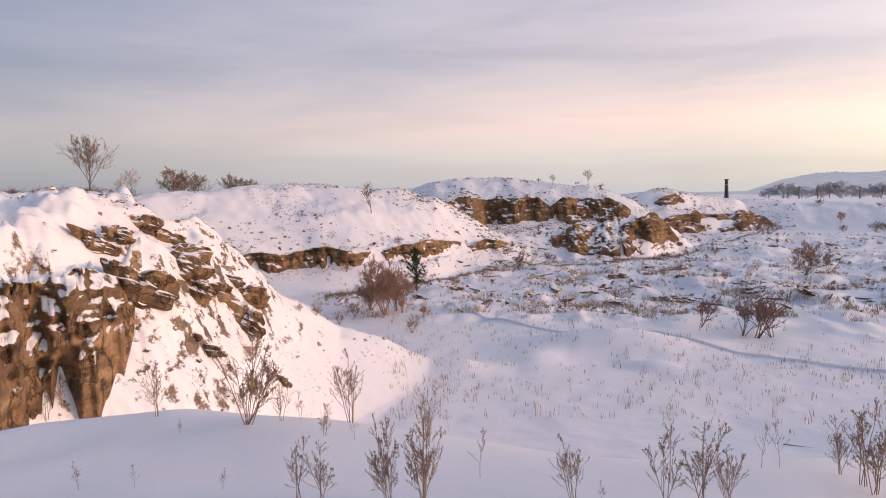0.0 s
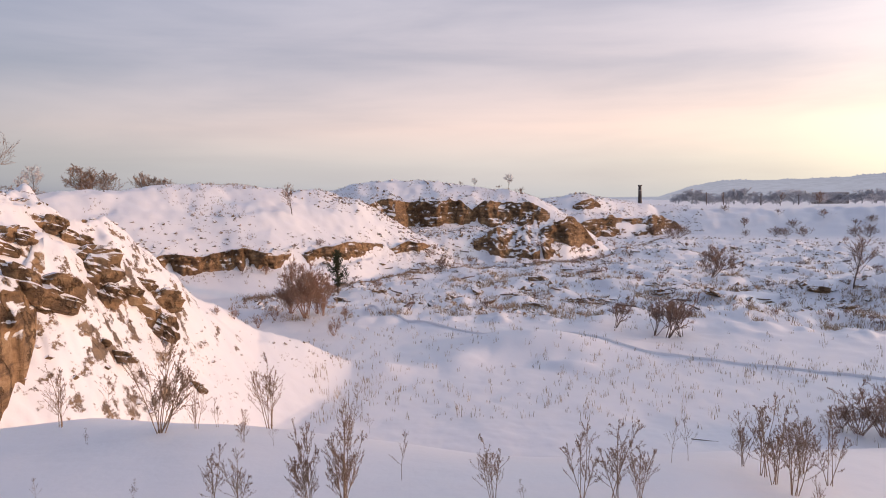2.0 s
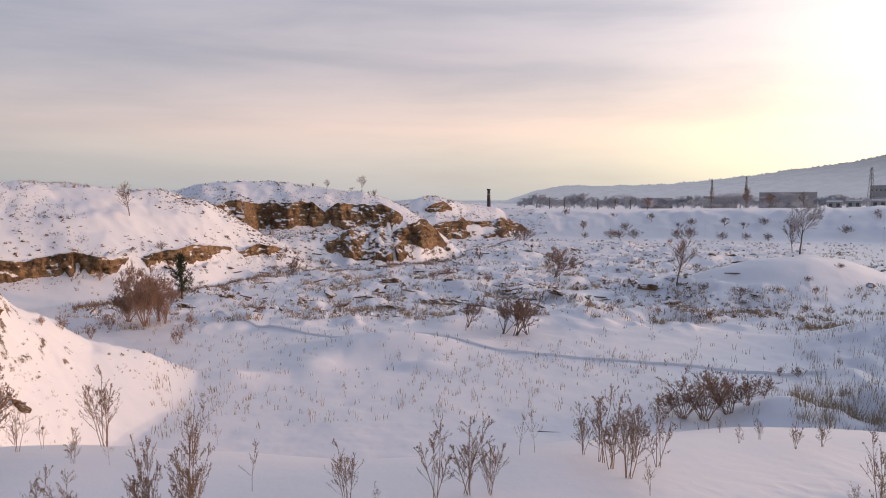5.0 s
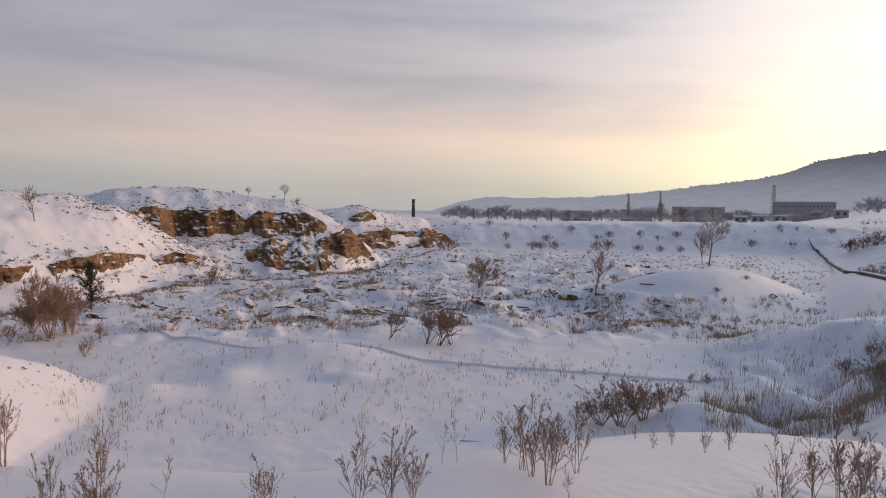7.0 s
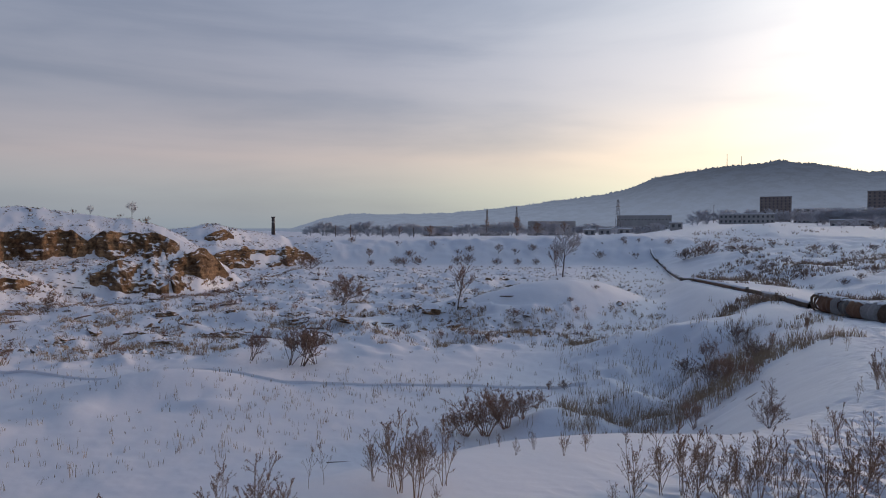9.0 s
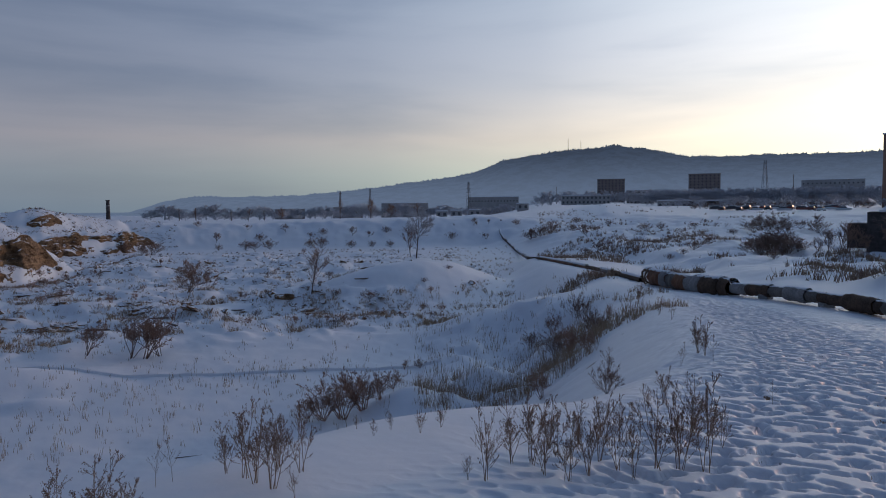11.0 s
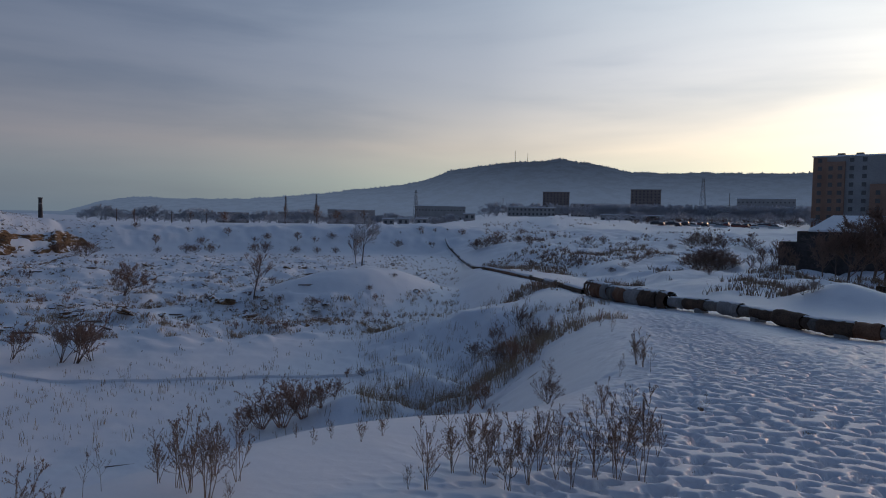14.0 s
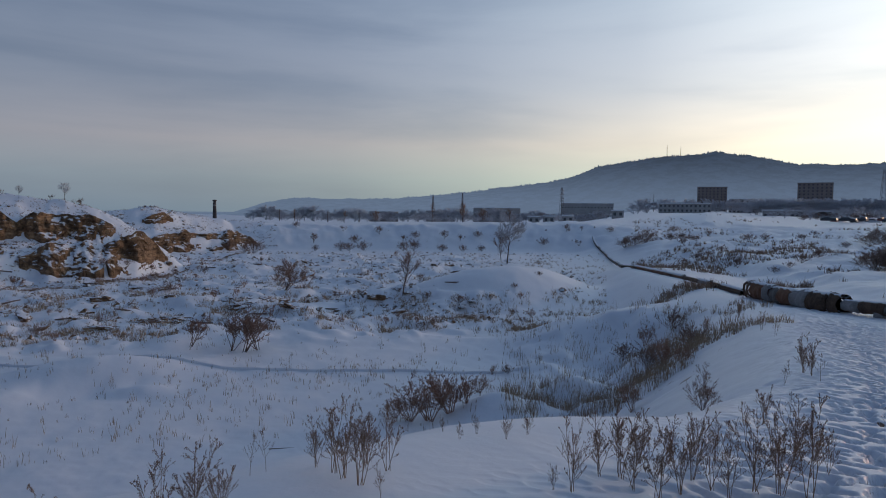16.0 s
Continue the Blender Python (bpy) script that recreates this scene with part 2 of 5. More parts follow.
def height(x, y):
    r, az = np.hypot(x, y), np.degrees(np.arctan2(x, y))
    wob = rough(x, y, 14, 4, 3)
    rw = r + wob * np.clip(r * 0.03, 0, 3.0) * smooth(14, 30, r)
    # bottom of the quarry, its far bank and the plain beyond
    bank = 9 + 185 * np.tan(np.radians(pick(az, -20, -0.6, 25, -0.86, 32, -1.15, 46, -0.9, 52, -0.7, 70, -0.3)))
    plain_out = pick(r, 185, 0, 800, -7.5, 2300, -16, 4800, -16)
    pit = smooth(163, 186, rw) * bank + plain_out
    east = pick(r, 10, 5.6, 25, 5.0, 45, 4.4, 80, 3.5, 150, 4.0, 230, 7.2, 400, 8.6, 800, 13, 1500, 20, 4800, 42)
    turn_in = pick(r, 10, 78, 40, 71, 60, 65, 100, 57, 160, 51)
    z = pit + (east - pit) * smooth(turn_in, turn_in + 7, az)
    # near spur
    foot = pick(az, -60, 14, -40, 15, -20, 18, -10, 24, 0, 33, 4, 36)
    crest = pick(az, -60, 22, -35, 24, -28, 26, -21.7, 28, -15.7, 31, -12, 33, -8, 35, -4, 36, 2, 38)
    top = pick(az, -60, 9.2, -31, 9.1, -25, 8.95, -21.7, 8.6, -18.5, 7.8, -15.7, 6.5, -12.3, 4.7, -7.9, 2.65, -4.3, 1.7, -0.6, 0.25, 2, 0)
    u = (rw - foot) / (crest - foot)
    face = top * pick(u, 0, 0, 0.12, 0.06, 0.45, 0.46, 0.8, 0.88, 1, 1)
    left = pick(r, 26, 9.1, 60, 9.6, 500, 14, 1500, 22, 4800, 40)
    behind = top - np.maximum(r - crest, 0) * 0.6
    behind = behind + (left - behind) * smooth(-19.5, -24, az)
    z = np.maximum(z, np.where(r < crest, face, behind))
    # three worked faces, one behind the other
    foot = pick(az, -24, 60, -20, 64, -10.6, 68, -6, 69, -1.4, 74, 3.8, 84, 7.4, 90, 11, 97)
    crest = pick(az, -24, 86, -14, 92, -9, 94, -5, 96, -2, 98, 0.2, 98, 4.7, 98, 9, 99)
    top = pick(az, -60, 9.6, -24, 9.9, -21.6, 10.0, -19, 10.3, -14, 11.0, -9.3, 10.75, -5.3, 10.25, -2, 10.1, 0.2, 9.3, 4.7, 4.4, 8.8, 0.3, 10, 0)
    one = slope_of(az, rw, foot, crest, top, (0, 0, 0.26, 0.2, 0.32, 0.34, 0.9, 0.95, 1, 1), 0.03 + 0.5 * smooth(-6, 2, az))
    z = np.maximum(z, one)
    foot = pick(az, -4, 96, 7, 93, 10.6, 95, 14.6, 95, 17.2, 100, 19.3, 110)
    crest = pick(az, -4, 124, 8, 123, 12, 122, 15, 120, 17, 118, 20, 116)
    top = pick(az, -8, 9.0, -1.6, 10.4, 0.2, 11.6, 3.9, 12.0, 8.9, 11.1, 12.5, 10.3, 15.1, 8.5, 17.2, 5.8, 19.1, 2.8, 20.5, 0)
    two = slope_of(az, rw, foot, crest, top, (0, 0, 0.10, 0.05, 0.17, 0.27, 0.55, 0.46, 0.62, 0.67, 0.92, 0.96, 1, 1), 0.04 + 0.3 * smooth(8, 15, az))
    z = np.maximum(z, two)
    foot = pick(az, 14, 146, 18, 150, 24, 162, 28, 170)
    crest = pick(az, 14, 170, 18, 172, 28, 187)
    top = pick(az, 12, 7.6, 16, 8.3, 18.5, 9.4, 20.6, 8.0, 23.4, 6.4, 25.7, 3.0, 27.5, 0)
    three = slope_of(az, rw, foot, crest, top, (0, 0, 0.06, 0.04, 0.14, 0.36, 0.6, 0.62, 0.9, 0.96, 1, 1), 0.06)
    z = np.maximum(z, three)
    # banks and mounds on the bottom
    z = z + spread(r, az, 44.0, 70, 6.5, 6, 3.1) + spread(r, az, 49.0, 76, 6, 7, 2.5) + spread(r, az, 38.5, 67, 4, 4, 1.0)
    z = z + spread(r, az, 58.5, 47, 5.0, 5, 1.9) + spread(r, az, 53.5, 48, 5.5, 4.5, 1.35)
    z = z + spread(r, az, 14.5, 41, 4.6, 2.4, 1.25) + spread(r, az, 8.2, 37.5, 1.6, 1.6, 0.42) + spread(r, az, 2.0, 35.5, 1.6, 1.5, 0.5) + spread(r, az, 17.5, 36.8, 1.4, 0.7, 0.35)
    z = z + spread(r, az, 45.6, 31, 1.7, 1.7, 1.05) + spread(r, az, 51.5, 34, 1.8, 1.3, 1.2) + spread(r, az, 56, 36, 1.6, 1.2, 1.0)
    z = z + spread(r, az, 61.5, 228, 13, 22, 3.0) + spread(r, az, 82.6, 44, 2.3, 3, 1.35) + spread(r, az, 79.5, 46, 1.6, 2, 0.35) + spread(r, az, 86.5, 42, 2.4, 2, 0.7)
    # hummocks of old spoil
    worked = smooth(46, 52, r) * (1 - smooth(135, 160, r)) * smooth(-8, 4, az) * (1 - smooth(40, 52, az)) * (z < 1.6)
    lump = np.maximum(rough(x, y, 6.5, 3, 11), -0.10) * 1.05 + np.maximum(rough(x, y, 2.6, 3, 17), -0.02) * 0.8
    z = z + worked * lump
    outer = smooth(38, 60, r) * smooth(56, 62, az) * (1 - smooth(160, 230, r))
    z = z + outer * np.maximum(rough(x, y, 7, 4, 23), -0.2) * 1.3
    far = smooth(60, 100, r)
    z = z + rough(x, y, 6, 4, 31) * (0.16 + 0.45 * far * smooth(2, 7, z)) + rough(x, y, 1.2, 3, 37) * 0.07 + rough(x, y, 2.6, 3, 39) * 0.5 * far * smooth(0.8, 2.5, z) * (1 - smooth(186, 230, r)) + rough(x, y, 1.5, 4, 43) * 0.35 * smooth(16, 19, r) * (1 - smooth(34, 40, r)) * smooth(4, -8, az) * smooth(1, 3, z)
    # lumps of spoil in the gully under the bank, and broken ground on the spur
    gully = smooth(20, 26, r) * (1 - smooth(44, 52, r)) * smooth(45, 50, az) * (1 - smooth(66, 72, az))
    z = z + gully * (np.maximum(rough(x, y, 3.4, 3, 45), -0.05) * 1.2 + rough(x, y, 1.1, 2, 46) * 0.25)
    z = z + rough(x, y, 2.4, 4, 47, 0.6) * 0.75 * smooth(16, 19, r) * (1 - smooth(32, 36, r)) * smooth(-9, -15, az) * smooth(3.5, 5.5, z)
    # the near rise and the trodden way that leads off from it
    sd = off_edge(x, y)
    plat = path_level(r)
    m = smooth(-1.6 * plat - 0.8, 0.6, sd)
    over = pick(r, 10, 200, 24, 120, 28, 88, 34, 80, 44, 71, 76, 62, 100, 59)
    m = m * (1 - smooth(0, 9, np.radians(az - over) * r)) * (1 - smooth(85, 120, r))
    plat = plat + rough(x, y, 3.5, 3, 41) * 0.12 * smooth(3, 6, r)
    z = z + (plat - z) * m
    # footprints on the way
    lane = pick(r, 5, 78, 8, 78, 12, 78.5, 18, 77, 26, 72.5, 40, 67.5, 70, 60)
    trod = np.exp(-((np.radians(az - lane) * r) / 1.9) ** 2) * smooth(4, 5, r) * (1 - smooth(50, 70, r))
    broad = smooth(62, 70, az) * smooth(4, 5, r) * (1 - smooth(24, 30, r)) * m
    worn = np.clip(trod * 1.5, 0, 1)
    z = z - worn * 0.06 - hollows(x, y, 0.25, 0.09, 51) * 0.11 * worn
    z = z - hollows(x, y, 0.62, 0.11, 57) * 0.085 * broad * (1 - worn) * smooth(-0.2, 0.15, rough(x, y, 2.5, 2, 61))
    # wind-cut ripples beside the lane
    z = z + broad * (1 - worn) * (np.abs(rough(x * 0.45, y * 1.3, 0.9, 4, 67, 0.6)) * 0.17 + rough(x, y, 0.25, 2, 68) * 0.02)
    return z


def from_grid(name, P, mat, close=False, smooth_shade=True):
    """A mesh from an n x m x 3 array of places."""
    n, m = P.shape[:2]
    i, j = np.meshgrid(np.arange(n - 1), np.arange(m if close else m - 1), indexing="ij")
    jn = (j + 1) % m
    q = np.stack([i * m + j, (i + 1) * m + j, (i + 1) * m + jn, i * m + jn], -1).reshape(-1, 4)
    return from_arrays(name, P.reshape(-1, 3), q, mat, smooth_shade)


def from_arrays(name, v, f, mat, smooth_shade=True):
    me = bpy.data.meshes.new(name)
    v, f = np.asarray(v, np.float32), np.asarray(f, np.int32)
    me.vertices.add(len(v))
    me.vertices.foreach_set("co", v.ravel())
    k = f.shape[1]
    me.loops.add(f.size)
    me.loops.foreach_set("vertex_index", f.ravel())
    me.polygons.add(len(f))
    me.polygons.foreach_set("loop_start", np.arange(0, f.size, k, dtype=np.int32))
    me.polygons.foreach_set("use_smooth", np.full(len(f), smooth_shade))
    me.update(calc_edges=True)
    me.validate()
    if mat is not None:
        me.materials.append(mat)
    return me


head = np.concatenate([np.arange(-37, 94, 0.16), np.arange(94, 323, 3.0)])
dist = np.concatenate([[0.0, 0.5, 1.0], np.geomspace(1.5, 4, 24), np.geomspace(4.03, 8.8, 165), np.geomspace(8.84, 32, 300), np.geomspace(32.25, 70, 105), np.geomspace(70.6, 200, 150), np.geomspace(204, 4800, 70)])
A, D = np.meshgrid(np.radians(head), dist, indexing="ij")
GX, GY = D * np.sin(A) + 0.11, D * np.cos(A) - 0.07
GZ = height(GX, GY)
ground = new("ground", from_grid("ground", np.stack([GX, GY, GZ], -1).transpose(1, 0, 2)[:, ::-1], SNOW, close=True))
tagged(ground, "snow-covered quarry floor, banks and trodden path", "ground", kind="structure")


def at(az, r, lift=0.0):
    a = radians(az)
    x, y = r * math.sin(a), r * math.cos(a)
    return Vector((x, y, float(height(np.array([x]), np.array([y]))[0]) + lift))


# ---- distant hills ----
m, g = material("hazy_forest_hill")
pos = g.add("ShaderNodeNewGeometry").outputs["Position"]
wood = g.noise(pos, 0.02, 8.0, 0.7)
# distance haze put in as a glow, stronger towards the hill's foot
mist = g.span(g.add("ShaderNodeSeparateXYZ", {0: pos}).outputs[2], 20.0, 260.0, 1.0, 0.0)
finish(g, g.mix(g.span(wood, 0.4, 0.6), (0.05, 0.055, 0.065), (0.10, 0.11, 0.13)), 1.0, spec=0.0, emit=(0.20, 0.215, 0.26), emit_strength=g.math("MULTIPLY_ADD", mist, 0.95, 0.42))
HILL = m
ha = np.arange(15, 125, 0.05)
hel = pick(ha, 15, -0.6, 23.5, -0.4, 26.2, 0.5, 28.9, 0.98, 33.5, 0.98, 37.1, 1.08, 41.7, 1.5, 46.3, 2.06, 50.7, 2.72, 53.2, 3.75, 56.9, 4.3, 62, 4.68, 65.3, 4.2, 67.6, 3.72, 73.6, 3.63, 80, 3.58, 95, 3.0, 125, 2.0)
ht = 9 + 3000 * np.tan(np.radians(hel))
tips = np.abs(rough(ha * 8, 0 * ha, 0.7, 3, 71)) * 14 * smooth(0.4, 1.5, hel) + rough(ha * 8, 0 * ha, 12, 3, 73) * 8
rows = []
for k in np.linspace(0, 1, 40):
    rr = 2300 + 700 * k
    zk = -25 + (ht + 25) * (1 - (1 - k) ** 1.3) + (tips if k == 1 else rough(ha * 9, 0 * ha + k * 40, 16, 4, 77) * 6 * k * (1 - k))
    rows.append(np.stack([rr * np.sin(np.radians(ha)), rr * np.cos(np.radians(ha)), zk], -1))
rows.append(np.stack([3400 * np.sin(np.radians(ha)), 3400 * np.cos(np.radians(ha)), 0 * ha], -1))
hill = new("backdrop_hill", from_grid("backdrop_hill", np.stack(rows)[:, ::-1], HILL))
tagged(hill, "long forested hill in winter haze behind the town", "hill", kind="structure")


def meet(az, el, start=3.0, stop=420.0):
    """Where a line of sight at that heading and pitch from the eye first comes down on the ground, and its distance."""
    r = np.arange(start, stop, 0.02 * 5)
    a = radians(az)
    z = height(r * math.sin(a), r * math.cos(a))
    hit = np.nonzero(z >= EYE[2] + r * math.tan(radians(el)))[0]
    rr = float(r[hit[0]]) if len(hit) else stop
    return at(az, rr), rr


def part(name, data, parent, label=""):
    ob = new(name, data)
    ob.parent = parent
    return tagged(ob, label) if label else ob


def thing(name, place, label, category, group="", turn=0.0, size=1.0):
    ob = new(name)
    ob.empty_display_size = 0.2
    ob.matrix_basis = Matrix.LocRotScale(Vector(place), Euler((0, 0, turn)), (size,) * 3)
    return tagged(ob, label, category, group)


# ---- rock faces ----


def rock_face(label, marks, near, far, seed, out=0.8, step=0.2, relief=1.35, mat=None):
    """A ragged bedded face along the hillside. marks: heading, lower and upper height, one after the other."""
    mk = np.array(marks, float).reshape(-1, 3)
    span = (near + far) / 2
    n = max(12, int(radians(mk[-1, 0] - mk[0, 0]) * span / step))
    azs = np.linspace(mk[0, 0], mk[-1, 0], n)
    lo, hi = np.interp(azs, mk[:, 0], mk[:, 1]), np.interp(azs, mk[:, 0], mk[:, 2])
    rr = np.arange(near, far, 0.2)
    A2, R2 = np.meshgrid(np.radians(azs), rr, indexing="ij")
    H = height(R2 * np.sin(A2), R2 * np.cos(A2))
    soften = lambda q: np.convolve(np.pad(q, 5, mode="edge"), np.ones(11) / 11, mode="valid")
    first = soften(rr[np.argmax(H >= np.maximum(lo + 0.5, 1.5)[:, None], axis=1)])
    last = np.maximum(soften(rr[np.argmax(H >= hi[:, None], axis=1)]), first + 0.6)
    along = np.radians(azs) * span
    jag = rough(along, 0 * along + seed, 3.5, 4, seed) * 1.1
    hi = hi + jag * (hi - lo) * 0.50
    lo = lo + rough(along, 0 * along + seed + 9, 4.5, 3, seed + 2) * (hi - lo) * 0.55
    tall = np.maximum(hi - lo, 0.15)
    m = max(14, int(tall.max() / 0.11))
    rows = []
    for k in range(-2, m + 5):
        v = k / m
        z = lo + tall * min(v, 1.0)
        lean = 0.42 * (last - first) * min(max(v, 0), 1)
        beds = rough(along * 0.25, z * 2.6 + along * 0.12, 1.0, 3, seed + 3)
        tilt = along * 0.10
        cut = lambda w, h, q: lattice(np.floor(along / w + 0.3 * np.sin(z * 3 + q)), np.floor((z + tilt) / h), seed + q) - 0.5
        block = 0.8 * cut(1.6, 2.4, 5) + 0.55 * cut(0.6, 1.3, 6) + 0.25 * cut(0.3, 0.7, 7)
        rill = 0.45 - np.abs(rough(along, z * 0.25, 1.5, 4, seed + 8, 0.6)) * 1.6
        push = out + relief * (rill * 0.55 + rough(along, z * 0.7, 2.8, 5, seed + 4, 0.6) * 1.2) + beds * 0.22 + block * 0.75
        back = 0.0
        if k < 0:
            z, push = z + k * 1.0, push + 0.3
        if v > 1:
            back = (k - m) / 4 * (0.58 * (last - first) + 1.2)
        r = first - push * np.minimum(1, 0.4 + 0.6 * tall / tall.max()) + lean + back
        if v > 1:
            gz = height(r * np.sin(np.radians(azs)), r * np.cos(np.radians(azs)))
            z = np.where(k == m + 4, gz - 0.4, np.maximum(z * 0.6 + gz * 0.4, gz) + 0.05) + rough(along, r, 1.5, 3, seed + 6) * 0.15
        rows.append(np.stack([r * np.sin(np.radians(azs)), r * np.cos(np.radians(azs)), z], -1))
    ob = new("rock_cliff", from_grid("rock_cliff", np.stack(rows)[:, ::-1], mat or ROCK))
    return tagged(ob, label, "cliff", "worked cliffs of the quarry")


BROWN = "brown bedded sandstone face dusted with snow"
rock_face(BROWN, (-17.5, 2.9, 3.1, -15, 2.6, 3.6, -12, 2.2, 3.5, -9, 2.4, 4.0, -6.5, 2.6, 3.7, -5, 2.9, 3.2), 66, 92, 3)
rock_face(BROWN, (-4.2, 2.7, 3.1, -2.5, 2.5, 3.8, 0, 2.4, 3.8, 2.2, 2.6, 3.2), 70, 96, 13)
rock_face(BROWN, (2.6, 2.2, 2.5, 4, 1.7, 3.3, 5.5, 1.6, 2.9, 6.6, 1.7, 1.9), 76, 98, 23)
rock_face("long dark brown rock band under a snowy crest", (0.6, 6.6, 7.2, 2, 5.4, 8.4, 4, 4.6, 8.7, 6.2, 4.2, 8.7, 8.5, 4.9, 8.2, 9.8, 6.0, 6.9), 98, 122, 33, 1.2, mat=BARE)
rock_face("long brown rock band under a snowy crest", (9.0, 6.0, 6.5, 10.7, 4.9, 8.0, 12.5, 4.5, 8.3, 14.2, 4.6, 8.2, 15.8, 5.4, 6.4), 98, 122, 43, 1.2, mat=BARE)
rock_face("warm brown quarry face above a snow fan", (9.6, 2.4, 2.9, 11.1, 1.3, 3.8, 12.9, 0.4, 4.5, 14.2, 0.5, 4.6, 15.0, 1.6, 4.0), 88, 112, 53, 1.4, mat=BARE)
rock_face("steep brown quarry nose with a dark overhang", (14.6, 2.2, 3.6, 15.5, 1.2, 4.8, 17.2, 0.6, 5.0, 18.6, 0.2, 3.6, 19.2, 0.1, 2.4, 19.6, 0, 1.0), 90, 118, 63, 1.6, mat=BARE)
rock_face("reddish brown rock wall along the quarry floor", (17.6, 0.8, 2.8, 18.5, 0.2, 4.0, 20.5, 0, 4.4, 22.5, 0, 4.3, 24.5, 0.1, 3.9, 25.6, 0, 2.6, 26.2, 0, 0.8), 142, 186, 73, 1.6, 0.4, mat=BARE)
rock_face("small rock knob near a snowy crest", (17.6, 6.4, 6.7, 18.3, 6.0, 8.3, 19.1, 6.0, 8.2, 19.8, 6.5, 6.9), 146, 186, 83, 1.2, 0.3, mat=BARE)
rock_face("tall ochre sandstone cliff with snow on its ledges",
          (-42, 2.6, 7.0, -36, 2.8, 7.1, -33, 3.0, 6.9, -31, 3.4, 7.4, -29, 4.7, 7.8, -27, 4.9, 7.4, -25.3, 5.2, 7.0, -23.8, 5.5, 6.7, -22.6, 6.0, 6.3), 17.2, 27, 93, 0.8, 0.07, 2.4, LEDGES)


def slab(seed, n=13):
    """A broken block of bedded stone, about one metre long, with rounded and chipped edges."""
    bm = bmesh.new()
    bmesh.ops.create_cube(bm, size=1.0)
    bmesh.ops.subdivide_edges(bm, edges=bm.edges[:], cuts=10, use_grid_fill=True)
    rnd = random.Random(seed)
    sx, sy, sz = 1.0, rnd.uniform(0.6, 0.9), rnd.uniform(0.42, 0.62)
    o = Vector((seed * 3.1, seed * 1.7, 0))
    for v in bm.verts:
        c = v.co.copy()
        d = c.normalized() * 0.58
        c = c.lerp(d, 0.55)
        c = Vector((c.x * sx, c.y * sy, c.z * sz))
        bed = round(c.z * 9) / 9
        k = noise.noise(c * 2.2 + o) * 0.34 + noise.noise(c * 4.5 + o) * 0.14 + noise.noise(Vector((c.x * 1.2, c.y * 1.2, bed * 5)) + o) * 0.10 + noise.noise(c * 7 + o) * 0.06 + (noise.cell(Vector((c.x * 3.1, c.y * 3.1, c.z * 1.6)) + o) - 0.5) * 0.09
        flat = Vector((c.x, c.y, c.z * 0.25))
        c += flat.normalized() * k if flat.length > 1e-4 else flat
        v.co = c
    for f in bm.faces:
        f.smooth = False
    me = bpy.data.meshes.new("rock_outcrop")
    bm.to_mesh(me)
    bm.free()
    me.materials.append(ROCK)
    return me


SLABS = [slab(k) for k in range(6)]
# heading, pitch, width and height as angles
OUTCROPS = ((-25.8, -2.6, 2.8, 1.6), (-23.1, -6.0, 5.2, 2.7), (-19.8, -4.5, 3.3, 2.4), (-19.1, -6.6, 2.8, 1.9), (-17.3, -7.0, 1.9, 1.9), (-14.9, -7.4, 2.6, 1.8),
            (-15.4, -9.1, 3.0, 2.0), (-22.5, -1.6, 2.3, 1.3), (-24.2, -2.3, 1.9, 1.2), (-20.5, -2.6, 2.3, 1.3), (-18.2, -11.5, 1.9, 1.1), (-19.1, -10.4, 0.9, 0.6),
            (-12.6, -14.3, 1.2, 0.8), (-18.6, -4.0, 1.5, 1.2), (-26.3, -8.9, 2.6, 2.0), (-16.2, -6.1, 1.9, 0.9))
for k, (a, e, w, h) in enumerate(OUTCROPS):
    p, r = meet(a, e, 10)
    wide, tall = r * radians(w), r * radians(h)
    ob = new("rock_outcrop", SLABS[k % 6])
    ob.matrix_basis = Matrix.LocRotScale(p + Vector((0, 0, -0.12 * tall)), Euler((radians(-12), radians(16 + 9 * math.sin(k * 2.3)), radians(-a + 25 * math.sin(k * 1.7)))),
                                         (wide * 1.05, wide * 0.8, tall * 1.7))
    tagged(ob, "tilted brown sandstone slab sticking out of the snowy slope", "rock", "slabs on the near slope")

# dark stones half buried on the quarry floor
rnd = random.Random(5)
count = 0
while count < 90:
    a, r = rnd.uniform(-3, 44), 9 / math.tan(radians(rnd.uniform(4.0, 8.8)))
    p = at(a, r)
    if p.z > 2.2 or r > 130:
        continue
    ob = new("stone", SLABS[count % 6])
    s = rnd.uniform(0.5, 1.5)
    ob.matrix_basis = Matrix.LocRotScale(p + Vector((0, 0, 0.02)), Euler((rnd.uniform(-0.3, 0.3), rnd.uniform(-0.3, 0.3), rnd.uniform(0, 6))), (s * 1.4, s, s * rnd.uniform(0.5, 0.9)))
    tagged(ob, "dark stone half buried in snow on the quarry floor", "stone", "stones on the quarry floor")
    count += 1


